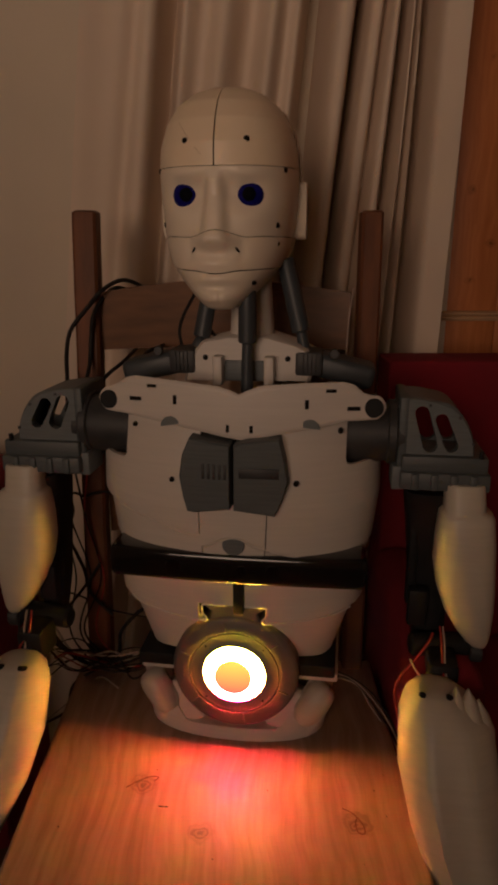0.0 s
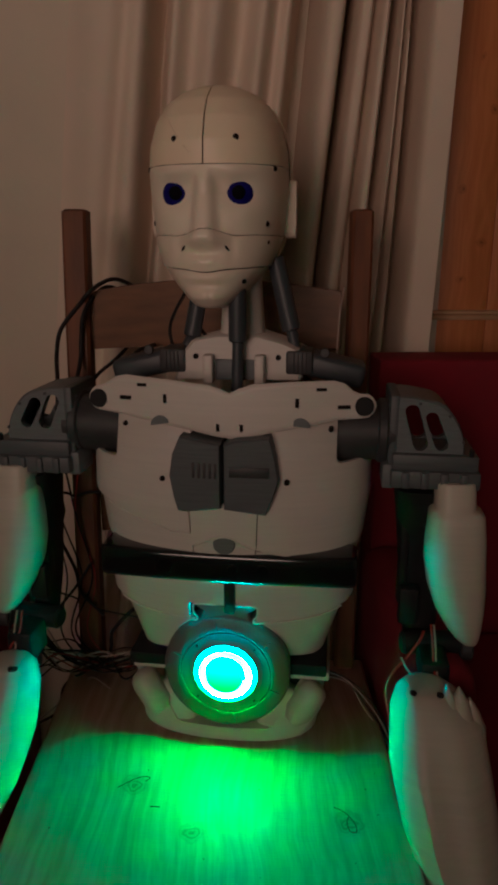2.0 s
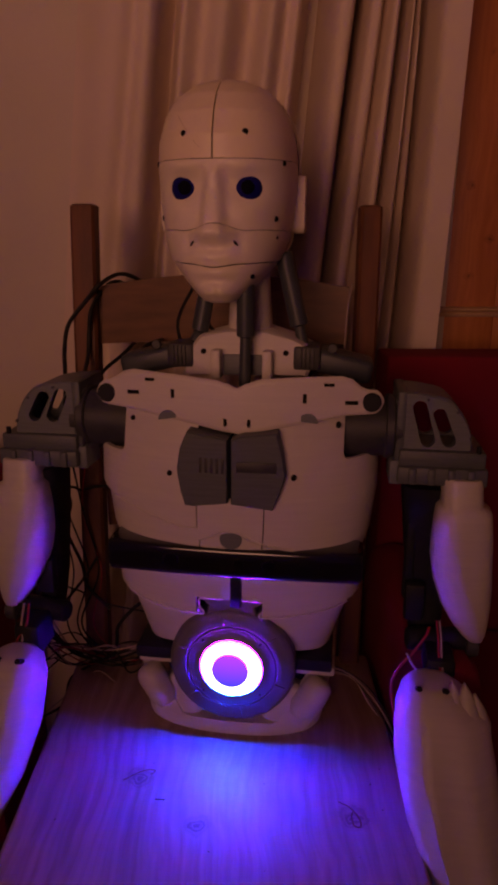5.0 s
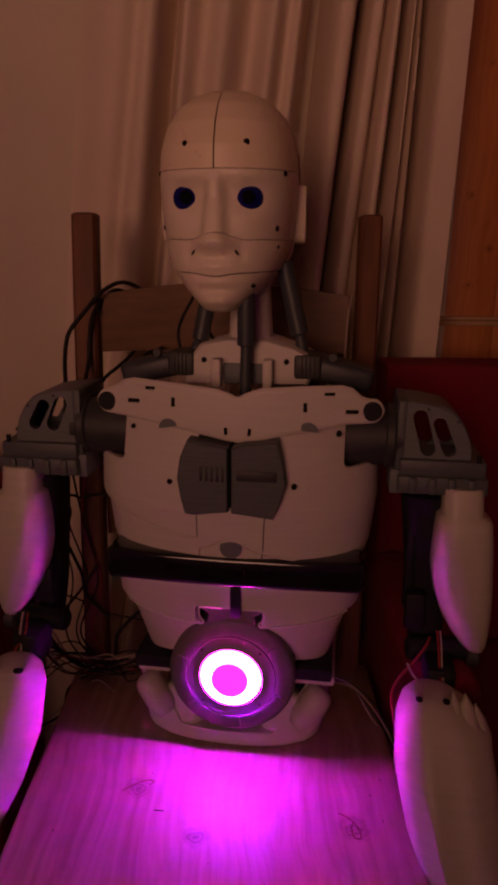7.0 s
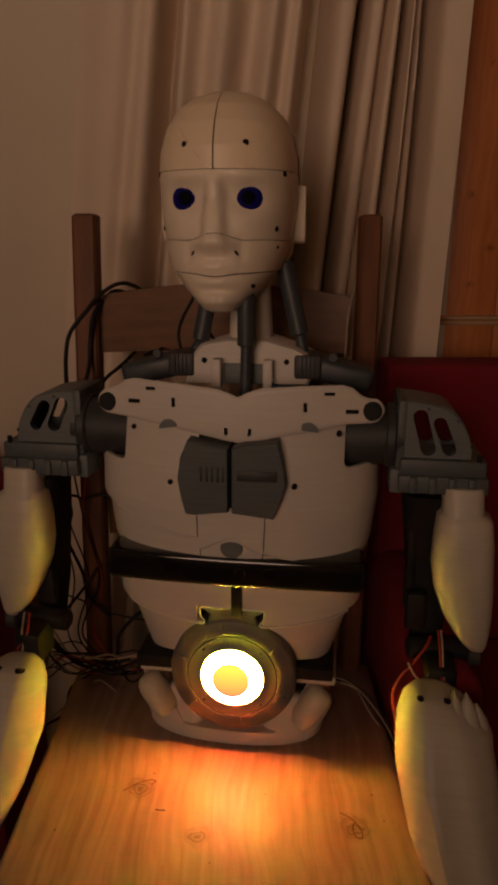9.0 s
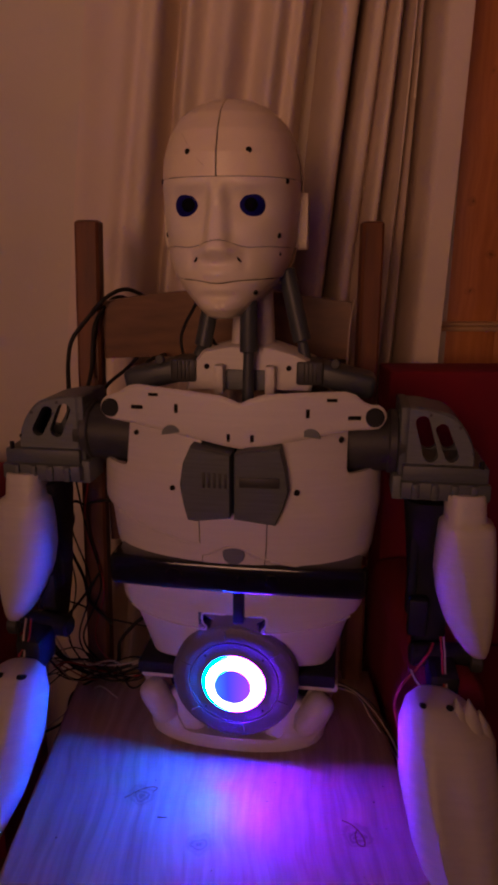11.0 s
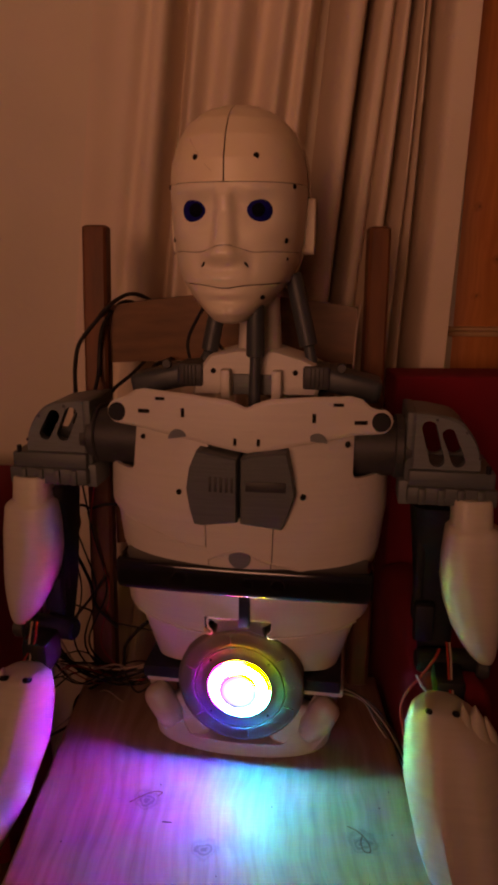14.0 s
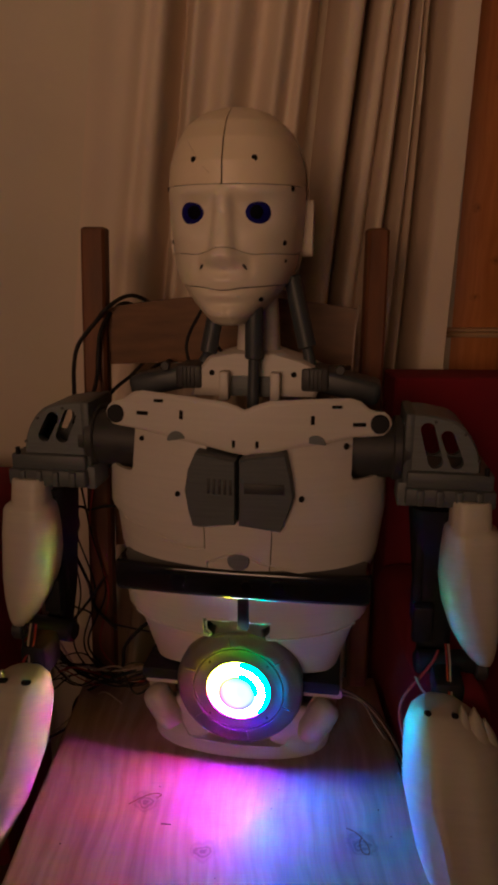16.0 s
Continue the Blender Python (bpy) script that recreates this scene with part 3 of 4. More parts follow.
def sensor_bar():
    body = loft([oval((x, -0.098 + 0.25 * x * x, 0.2800), 0.026 * k, 0.0205 * k, 24, 7, (0, 1, 0), (0, 0, 1))
                 for x, k in ((-0.156, 0.80), (-0.153, 0.95), (-0.148, 1), (-0.075, 1), (0, 1), (0.08, 1), (0.155, 1), (0.160, 0.95), (0.163, 0.8))])
    s = part("sensor_bar", body, GLOSS, robot, "glossy black depth sensor bar across the belly")
    for x, r in ((-0.072, 0.0105), (0.013, 0.007), (0.05, 0.0085)):
        y = -0.1248 + 0.25 * x * x
        part("lens", rod((x, y, 0.2805), (x, y + 0.01, 0.2805), r, n=24, bevel=0.0008), LENS, s)
    part("stem", box((0.0075, -0.107, 0.244), (0.0135, 0.02, 0.056), 0.002), BLACK, s)
    part("bracket", box((0.0, -0.088, 0.262), (0.26, 0.02, 0.006), 0.002), BLACK, s)


BE_W = [(0.11, 0.138), (0.15, 0.150), (0.20, 0.166), (0.27, 0.172)]
BE_D = [(0.11, 0.085), (0.15, 0.096), (0.20, 0.108), (0.27, 0.112)]


def belly():
    zb = lambda a: 0.118 + 0.02 * math.cos(a) ** 2
    led = lambda x: (0.199 + 0.4 * x * x, 0.011)
    aL, aR = angle_of(-0.0405, 0.160), angle_of(0.0420, 0.160)
    top = lambda a: 0.262
    bp = part("belly_plate", patch(torso_at(-radians(89), aL, BE_W, BE_D, zb, top, led), 40, 64, 0.005), WHITE, robot)
    part("belly_plate", patch(torso_at(aR, radians(89), BE_W, BE_D, zb, top, led), 40, 64, 0.005), WHITE, robot)
    part("bridge", patch(torso_at(aL, aR, BE_W, BE_D, lambda a: 0.2235, top), 24, 14, 0.005), WHITE, bp)
    # thin raised beads along the step and round the keyhole for the lamp's tab
    # the beads are added to catch lamp light as the edges' glow
    for k, x0 in ((-1, -0.0405), (1, 0.0420)):
        pts = [(x0 + k * 0.105 * (1 - i / 9), None) for i in range(10)]
        pts += [(x0 - k * 0.0045, 0.1995), (x0 - k * 0.0050, 0.2040), (x0 - k * 0.001, 0.2085), (x0, 0.2160), (x0 - k * 0.003, 0.2225), (x0 - k * 0.030, 0.2235)]
        rim = []
        for x, z in pts:
            z = led(x)[0] - 0.001 if z is None else z
            rim.append(body_point(x, z, BE_W, BE_D))
        part("rim", hose(rim, 0.0013, 8, 4), WHITE, bp)


LX, LY_, LZ = -0.0002, -0.100, 0.1192
GR = 0.095
GY = LY_ - 0.0125 + GR


def chest_lamp():
    steps = [(LY_ + 0.024, 0.0600), (LY_ + 0.040, 0.0825), (LY_ + 0.008, 0.0843), (LY_ + 0.003, 0.0822), (LY_, 0.0777), (LY_ - 0.001, 0.0605), (LY_ + 0.0015, 0.0600),
             (LY_ + 0.0015, 0.0588), (LY_ - 0.0005, 0.0583), (LY_ - 0.0014, 0.0480), (LY_ - 0.0034, 0.0422), (LY_ - 0.0028, 0.0412), (LY_ + 0.0005, 0.0440), (LY_ + 0.020, 0.0560)]
    rings = [oval((LX, y, LZ), r, r, 64, 2, (1, 0, 0), (0, 0, 1)) for y, r in steps]
    bm = loft(rings, cap=False)
    n = 64
    bm.verts.ensure_lookup_table()
    for i in range(n):
        j = (i + 1) % n
        last = (len(rings) - 1) * n
        bm.faces.new((bm.verts[i], bm.verts[last + i], bm.verts[last + j], bm.verts[j]))
    lamp = part("lamp_housing", bm, LAMP_GREY, robot, "round grey-brown plastic lamp housing with a glowing ring")
    tab = [(-0.030, 0.205), (-0.026, 0.222), (-0.034, 0.2275), (-0.033, 0.234), (0.041, 0.2345), (0.044, 0.228), (0.034, 0.222), (0.038, 0.205)]
    part("tab", slab([(x + -0.0043, z - 0.0149) for x, z in tab], -0.097, -0.07, 0.002), LAMP_GREY, lamp)
    for k in range(6):
        a = radians(90 + 60 * k + 10)
        c, s = math.cos(a), math.sin(a)
        part("rib", box((LX + 0.0685 * c, LY_ - 0.0005, LZ + 0.0685 * s), (0.014, 0.003, 0.0022), 0.0008, (0, -math.degrees(a), 0)), LAMP_GREY, lamp)
    for k in range(4):
        a = radians(45 + 90 * k)
        part("screw", rod((LX + 0.0535 * math.cos(a), LY_ - 0.0025, LZ + 0.0535 * math.sin(a)), (LX + 0.0535 * math.cos(a), LY_, LZ + 0.0535 * math.sin(a)), 0.0014, n=10), HOLE, lamp)
    # added behind the opening: a turning colour globe in a hollow light-blocking can
    def can(u, v):
        th, ph, r = 2 * math.pi * u, radians(34 + 145 * v), GR + 0.0015
        return (LX + r * math.cos(th) * math.sin(ph), GY - r * math.cos(ph), LZ + r * math.sin(th) * math.sin(ph))
    part("can", patch(can, 48, 18, -0.001), BLACK, lamp, "unseen black can added to block the globe's stray light")
    # the globe's turning hues stand in for LEDs that change colour
    b = bmesh.new()
    bmesh.ops.create_uvsphere(b, u_segments=48, v_segments=32, radius=GR)
    globe = part("hue_globe", b, LED, lamp, "added glowing globe that stands in for the ring light's LEDs")
    cap = loft([oval((LX, y, LZ + 0.003), r, r, 40, 2, (1, 0, 0), (0, 0, 1)) for y, r in ((LY_ - 0.0127, 0.0240), (LY_ - 0.0137, 0.0240))])
    # thin cover added over the globe to whiten the ring
    def glow_ring_at(u, v):
        r = 0.0240 + 0.0142 * v
        x, z = r * math.cos(2 * math.pi * u), 0.003 * (1 - v) + r * math.sin(2 * math.pi * u)
        return (LX + x, GY - math.sqrt(GR * GR - x * x - z * z) - 0.0013, LZ + z)
    lens = bmesh.new()
    loft([[Vector(glow_ring_at(i / 48, j / 6)) for i in range(48)] for j in range(7)], lens, cap=False)
    part("glow_ring", lens, GLOW_RING, lamp, "added white-glowing cover over the ring light")
    part("hub_cap", cap, HUB_FILTER, lamp, "smoked round cap with an added faint glow in the middle of the ring light")
    return globe


def hips():
    def bowl(u, v):
        a = -math.pi / 2 * 1.05 + math.pi * 1.05 * u
        s = abs(math.sin(a))
        zt = 0.020 + 0.066 * min(1, max(0, (s - 0.48) / 0.25))
        z = zt * v
        w = 0.128 + 0.16 * z
        d = 0.084 - 0.15 * z
        return (w * math.copysign(abs(math.sin(a)) ** 0.9, a) - 0.008, -d * max(0, math.cos(a)) ** 0.6, z)
    h = part("hip_base", patch(bowl, 60, 8, 0.006), WHITE, robot)
    part("lip", patch(lambda u, v: (-0.068 + 0.122 * u, -0.0845 + 0.35 * (u - 0.5) ** 2 * 0.05 + 0.05 * v, 0.021), 10, 3, 0.004), WHITE, h)
    for s, x in ((-1, -0.113), (1, 0.105)):
        part("hip_knob", rod((x + s * 0.016, -0.062, 0.086), (x - s * 0.018, -0.076, 0.036), 0.02, 0.018, 20,
                             steps=[(0, 0.006), (0.04, 0.013), (0.14, 0.0185), (0.3, 0.0205), (0.8, 0.0185), (1, 0.012)]), CREAM, h)
    for s in (-1, 1):
        part("hip_side", box((s * 0.083 - 0.004, -0.052, 0.035), (0.075, 0.03, 0.066), 0.008, (0, s * 34, s * 18), seg=3), WHITE, h)
    part("hip_shelf", box((-0.002, 0.0, 0.096), (0.274, 0.12, 0.014), 0.003), WHITE, h)
    part("waist_servo", box((-0.004, -0.01, 0.114), (0.27, 0.13, 0.018), 0.003), BLACK, robot, "black servo bracket at the waist")
    part("back_plate", box((0, 0.06, 0.05), (0.24, 0.01, 0.098), 0.003), WHITE, h)


HEAD = [  # height, half width, front, back
    (-0.124, (0.012, -0.072, -0.045)), (-0.121, (0.022, -0.081, -0.02)), (-0.112, (0.032, -0.089, 0.0)), (-0.098, (0.047, -0.093, 0.03)), (-0.080, (0.0625, -0.0945, 0.055)),
    (-0.055, (0.073, -0.094, 0.083)), (-0.03, (0.078, -0.0925, 0.098)), (0.0, (0.081, -0.092, 0.106)), (0.03, (0.082, -0.0965, 0.109)),
    (0.055, (0.080, -0.0945, 0.107)), (0.08, (0.073, -0.084, 0.100)), (0.100, (0.061, -0.067, 0.085)), (0.113, (0.045, -0.046, 0.064)), (0.1205, (0.028, -0.024, 0.042)), (0.125, (0.008, 0.0, 0.018))]


def head_point(a, z):
    """A point of the head's surface; a = 0 faces forward."""
    w, f, b = lerp(HEAD, z)
    c = min(0.012, (f + b) / 2 + 0.01)
    sa, ca = math.sin(a), math.cos(a)
    x = w * math.copysign(abs(sa) ** 0.9, sa)
    y = c + (ca > 0) * (f - c) * abs(ca) ** 0.86 + (ca <= 0) * (b - c) * abs(ca) ** 0.86
    if ca > 0:
        g = lambda cx, cz, sx, sz: math.exp(-((x - cx) / sx) ** 2 - ((z - cz) / sz) ** 2)
        y += 0.0085 * (g(-0.031, 0.001, 0.019, 0.014) + g(0.031, 0.001, 0.019, 0.014))   # eye hollows
        y += 0.0035 * (g(-0.016, 0.010, 0.008, 0.012) + g(0.016, 0.010, 0.008, 0.012))     # beside the bridge
        y -= 0.0035 * (g(-0.036, 0.023, 0.022, 0.007) + g(0.036, 0.023, 0.022, 0.007))     # brows
        y -= 0.0030 * (g(-0.045, -0.024, 0.020, 0.014) + g(0.045, -0.024, 0.020, 0.014))   # cheeks
        k = min(1, max(0, (0.026 - z) / 0.070))
        q = min(1, max(0, (-0.044 - z) / 0.020))
        nose = (0.0045 + 0.0105 * k ** 1.3) * (1 - q * q * (3 - 2 * q))
        if z < 0.028:
            top = min(1.0, (0.028 - z) / 0.012)
            y -= top * nose * math.exp(-(x / (0.0082 + 0.0060 * k)) ** 4)
        y -= 0.0060 * (g(-0.0165, -0.047, 0.0075, 0.008) + g(0.0165, -0.047, 0.0075, 0.008))  # nose wings
        y += 0.0022 * (g(-0.030, -0.058, 0.005, 0.012) + g(0.030, -0.058, 0.005, 0.012))      # folds beside the mouth
        y -= 0.0045 * g(0, -0.071, 0.030, 0.008)     # upper lip
        y += 0.0015 * g(0, -0.064, 0.004, 0.006)     # groove over the lip
        y -= 0.0040 * g(0, -0.0885, 0.024, 0.006)    # lower lip
        y += 0.0025 * g(0, -0.098, 0.026, 0.005)     # hollow under the lip
        y -= 0.0060 * g(0, -0.110, 0.020, 0.009)     # chin
        y += 0.0012 * g(0.004, -0.110, 0.003, 0.010)   # cleft
    return Vector((x, y, z))


def head():
    H = pose(-0.0175, -0.004, 0.7125, 0, 0, -1)
    # dark core added to darken the seams, a little smaller than the plates
    zs = [-0.116 + 0.23 * i / 20 for i in range(21)]
    core = loft([[head_point(2 * math.pi * i / 40, z) * 0.93 for i in range(40)] for z in zs])
    skull = part("head", core, HOLE, robot, "smooth white robot head with plate seams and blue eyes", H)
    lim = radians(98)

    def piece(name, a0, a1, z0, z1, nu, nv, mat=FACE, cuts=(), label="", size=1.0):
        low = z0 if callable(z0) else lambda a: z0
        top = z1 if callable(z1) else lambda a: z1

        def face_at(u, v):
            a = a0 + (a1 - a0) * u
            z = low(a) + (top(a) - low(a)) * v
            lift = min(1, max(0, z / 0.03)) * min(1, max(0, (0.115 - z) / 0.05))
            p = head_point(a, z + 0.006 * lift * (min(abs(a), 2 * math.pi - abs(a)) / lim) ** 2)
            edge = min(v, 1 - v) * (top(a) - low(a))
            k = size - 0.006 * max(0.0, 1 - edge / 0.0016) ** 2
            return (p.x * k, 0.01 + (p.y - 0.01) * k, p.z)
        bm = patch(face_at, nu, nv, 0.003)
        if cuts:
            bm = carve(bm, *cuts)
        return part(name, bm, mat, skull, label)
    g = radians(0.35)
    # the seam under the eyes climbs over the tip of the nose
    seam = lambda a: -0.0425 + 0.0065 * math.exp(-((a - 0.03) / 0.22) ** 2) - 0.0012 * math.exp(-((abs(a) - 0.42) / 0.16) ** 2)
    mouth = lambda a: -0.0795 - 0.003 * math.exp(-(a / 0.25) ** 2) + 0.002 * min(1.0, abs(a)) ** 2
    piece("forehead_plate", -lim, -g, 0.0300, 0.1245, 44, 60, BROW, label="yellowed half of the forehead")
    piece("forehead_plate", g, lim, 0.0300, 0.1245, 44, 60, BROW, label="yellowed half of the forehead")
    eyes = []
    for s in (-1, 1):
        eyes.append(loft([oval((s * 0.0356, y, 0.0026), 0.0110, 0.0092, 28, 2.2, (1, 0, 0), (0, 0, 1)) for y in (-0.14, -0.05)]))
    piece("face_plate", -lim, lim, lambda a: seam(a) + 0.0003, 0.0294, 130, 64, cuts=eyes, label="white face plate with nose and eye openings")
    piece("lip_plate", -lim, lim, lambda a: mouth(a) + 0.0006, lambda a: seam(a) - 0.0003, 120, 40, size=1.004, label="white upper lip plate")
    piece("jaw", -lim * 0.96, lim * 0.96, -0.1235, lambda a: mouth(a) - 0.0006, 100, 40, size=0.972, label="white hinged jaw plate")
    piece("skull_shell", lim + radians(1), 2 * math.pi - lim - radians(1), -0.085, 0.1245, 60, 50, SKULL, label="browned back of the skull", size=1.05)
    for s in (-1, 1):
        eb = bmesh.new()
        bmesh.ops.create_uvsphere(eb, u_segments=24, v_segments=16, radius=0.0160)
        e = part("eye", eb, EYE, skull, "deep blue eyeball", pose(s * 0.0352, -0.0705, 0.0015))
        pb = bmesh.new()
        bmesh.ops.create_uvsphere(pb, u_segments=20, v_segments=12, radius=0.0102)
        part("pupil", pb, PUPIL, e, "black pupil", pose(0.0008, -0.0072, 0.0))
    for a, z, r in ((-22, 0.0560, 0.0031), (23, 0.0565, 0.0034), (-63, 0.0300, 0.0028), (60, 0.0290, 0.0031), (-60, -0.0285, 0.0030), (54, -0.0300, 0.0031), (60, -0.050, 0.0022), (50, -0.093, 0.0026)):
        p = head_point(radians(a), z)
        n = Vector((p.x, p.y - 0.005, 0)).normalized()
        part("screw", rod(p + n * 0.0006, p - n * 0.004, r, n=14), HOLE, skull)
    # dark rods stand in for the shade of short slits where the nose wings end
    for s in (-1, 1):
        p = head_point(radians(s * 17.5), -0.0565) + Vector((0, -0.0012, 0))
        part("wing_slit_shade", rod(p + Vector((-s * 0.0030, -0.0008, 0.0034)), p + Vector((s * 0.0022, 0.0018, -0.0030)), 0.0016, n=10,
                            steps=[(0, 0.0007), (0.5, 0.0015), (1, 0.0007)]), HOLE, skull)
    # fine crack across the forehead
    part("crack", hose([head_point(radians(a), z) + Vector((0, -0.0001, 0)) for a, z in ((-33, 0.077), (-26, 0.068), (-19, 0.058), (-11, 0.045), (-8, 0.041))], 0.00022, 5), SKULL, skull)
    for s in (-1, 1):
        ear = loft([oval((s * (0.0880 + t), 0.036, -0.010), 0.016 * k, 0.034 * k, 24, 3.2, (0, 1, 0), (0, 0, 1)) for t, k in ((-0.014, 1.02), (0.002, 1.0), (0.0032, 0.94), (0.0034, 0.80), (0.0018, 0.74))])
        part("ear", ear, FACE, skull, "flat white ear disc")


def neck():
    part("neck_column", loft([oval((0.008, 0.012, z), w, d, 28, 2.6) for z, w, d in ((0.515, 0.046, 0.04), (0.53, 0.038, 0.034), (0.555, 0.028, 0.028), (0.62, 0.024, 0.026), (0.66, 0.028, 0.03))]), WHITE, robot)
    base = [(-0.075, 0.495), (-0.070, 0.512), (-0.062, 0.532), (-0.052, 0.545), (-0.020, 0.553), (0.035, 0.553), (0.070, 0.542), (0.093, 0.530), (0.093, 0.516), (0.085, 0.497)]
    nb = part("neck_base", slab(base, -0.030, 0.04, 0.004), WHITE, robot)
    for x in (-0.028, 0.036):
        part("post", box((x, -0.040, 0.512), (0.012, 0.018, 0.036), 0.002), WHITE, nb)
    for x in (-0.046, 0.058):
        part("screw", rod((x, -0.0315, 0.526), (x, -0.02, 0.526), 0.0035, n=12), HOLE, nb)
    # raised grey block stands in for a shaded hollow; none is cut
    part("recess_shade", box((0.004, -0.0305, 0.510), (0.05, 0.004, 0.026), 0.002), GREY_LIGHT, nb)

    def piston(top, mid, low, r):
        p = part("neck_piston", rod(top, mid, r, r * 1.05, 18, 0.0015), TUBE, robot, "dark grey neck actuator tube")
        part("piston_rod", rod(mid, low, r * 0.62, r * 0.72, 14, 0.001), TUBE, p)
    piston((0.011, -0.055, 0.610), (0.0105, -0.052, 0.548), (0.0095, -0.052, 0.486), 0.0105)
    piston((-0.044, 0.0, 0.610), (-0.056, -0.004, 0.548), (-0.062, -0.006, 0.535), 0.0105)
    piston((0.050, 0.0, 0.645), (0.072, -0.004, 0.557), (0.078, -0.004, 0.53), 0.011)
    for s, x in ((-1, -0.112), (1, 0.120)):
        b = box((x, 0.0, 0.512), (0.092, 0.055, 0.030), 0.008, (0, s * 13, 0), seg=3)
        sb = part("shoulder_block", b, TUBE, robot, "grey printed shoulder block behind the collar")
        part("servo", box((x - s * 0.036, -0.008, 0.520), (0.034, 0.05, 0.030), 0.004), GREY_DARK, sb)
        for k in range(4):
            part("fin", box((x - s * (0.028 + 0.005 * k), -0.034, 0.521), (0.002, 0.003, 0.024), 0.0006), GREY_DARK, sb)
        part("boss", rod((x - s * 0.005, -0.025, 0.533), (x - s * 0.005, -0.032, 0.533), 0.006, n=16, bevel=0.001), GREY_DARK, sb)


def arm(s, dx):
    """One arm; s = 1 is the robot's own left."""
    X = lambda x: s * x + dx
    joint = part("shoulder_joint", rod((X(0.118), -0.038, 0.437), (X(0.205), -0.038, 0.440), 0.039, 0.035, 28, 0.003), GREY_DARK, robot, "dark grey shoulder motor drum")
    part("flange", rod((X(0.182), -0.038, 0.440), (X(0.194), -0.038, 0.440), 0.040, n=28, bevel=0.002), GREY_DARK, joint)
    jx = 0.008 if s < 0 else 0.0
    part("side_plate", box((X(0.200) + jx, -0.03, 0.448), (0.012, 0.085, 0.085), 0.003), GREY, joint)
    for z in (0.415, 0.455, 0.478):
        part("lug", box((X(0.204) + jx, -0.052, z), (0.018, 0.03, 0.010), 0.002), GREY, joint)
    # cap: arched front and back webs with two long slots, joined by a rim
    B = lambda x: X(x) + (0.008 if s < 0 else 0.0)
    C = lambda x: B(x - 0.012)
    T = -0.005
    up = 0.012 if s < 0 else 0.0

    def slot(x0, z0, x1, z1, w):
        return rod((C(x0), -0.14, z0), (C(x0), 0.06, z0), w, n=14), rod((C(x1), -0.14, z1), (C(x1), 0.06, z1), w, n=14), \
            box((C((x0 + x1) / 2), -0.04, (z0 + z1) / 2), (math.hypot(x1 - x0, z1 - z0), 0.2, 2 * w), 0, (0, -math.degrees(math.atan2(z1 - z0, s * (x1 - x0))), 0))
    arch = [(0.208, 0.424), (0.208, 0.488), (0.214, 0.494), (0.228, 0.4945), (0.245, 0.492), (0.265, 0.487), (0.280, 0.473), (0.290, 0.455), (0.295, 0.437), (0.295, 0.424)]
    arch = arch[:1] + [(p.x, p.z) for p in smooth_path([(x, 0, z) for x, z in arch[1:]], 4)]
    bm = slab([(C(x), z + T) for x, z in arch], -0.072, -0.060, 0.003)
    bm = carve(bm, *slot(0.232, 0.477 + T, 0.2435, 0.438 + T + up, 0.0085), *slot(0.255, 0.469 + T + up * 0.4, 0.268, 0.438 + T + up, 0.0078))
    cap = part("shoulder_cap", bm, GREY_LIGHT, robot, "grey printed shoulder cap with two long slots")
    bk = slab([(C(x), z + T) for x, z in arch], -0.005, 0.004, 0.002)
    bk = carve(bk, *slot(0.237, 0.477 + T, 0.2485, 0.438 + T + up, 0.010), *slot(0.260, 0.469 + T + up * 0.4, 0.273, 0.438 + T + up, 0.009))
    part("back_web", bk, GREY, cap)
    path = smooth_path([(x, 0, z + T) for x, z in [(0.205, 0.480), (0.208, 0.489)] + arch[5:]], 2)
    n = len(path) - 1
    part("rim", patch(lambda u, v: (C(path[round(u * n)].x), -0.062 + 0.062 * v, path[round(u * n)].z), n, 2, 0.003 * s), GREY_LIGHT, cap)
    for k in (0.30, 0.55, 0.78):
        q = path[round(k * n)]
        part("rim_bolt", rod((C(q.x), -0.0735, q.z - 0.006), (C(q.x), -0.070, q.z - 0.006), 0.0018, n=10), GREY_DARK, cap)
    # clamp band under the cap
    band = part("arm_band", box((B(0.249), -0.035, 0.412), (0.100, 0.092, 0.020), 0.003), GREY, robot, "ribbed grey clamp band round the upper arm")
    part("lower_band", box((B(0.250), -0.037, 0.392), (0.104, 0.098, 0.022), 0.003), GREY, band)
    for k in range(4):
        part("rib", box((B(0.215 + 0.0225 * k), -0.0865, 0.392), (0.009, 0.006, 0.020), 0.002), GREY, band)
    part("bolt", rod((B(0.290), -0.078, 0.421), (B(0.290), -0.078, 0.430), 0.003, n=10), BLACK, band)
    part("tab", box((B(0.196), -0.05, 0.392), (0.014, 0.05, 0.03), 0.002), GREY_LIGHT, band)
    # upper arm: dark frame behind, white shell in front
    frame_ = part("upper_arm_frame", loft([oval((X(x + (0.012 if s < 0 else 0)), y, z), w * (0.62 if s < 0 else 1), d, 20, 4) for x, y, z, w, d in ((0.244, -0.03, 0.37, 0.036, 0.04), (0.246, -0.02, 0.30, 0.030, 0.03), (0.250, -0.02, 0.20, 0.024, 0.026), (0.252, -0.03, 0.15, 0.02, 0.024))]), BLACK, robot, "black upper arm frame with servos")
    part("tendon", box((X(0.224 if s > 0 else 0.25), -0.042, 0.285), (0.012, 0.02, 0.15), 0.004), BLACK, frame_)
    part("servo", box((X(0.232 if s > 0 else 0.256), -0.06, 0.215), (0.024, 0.018, 0.05), 0.003), BLACK, frame_)
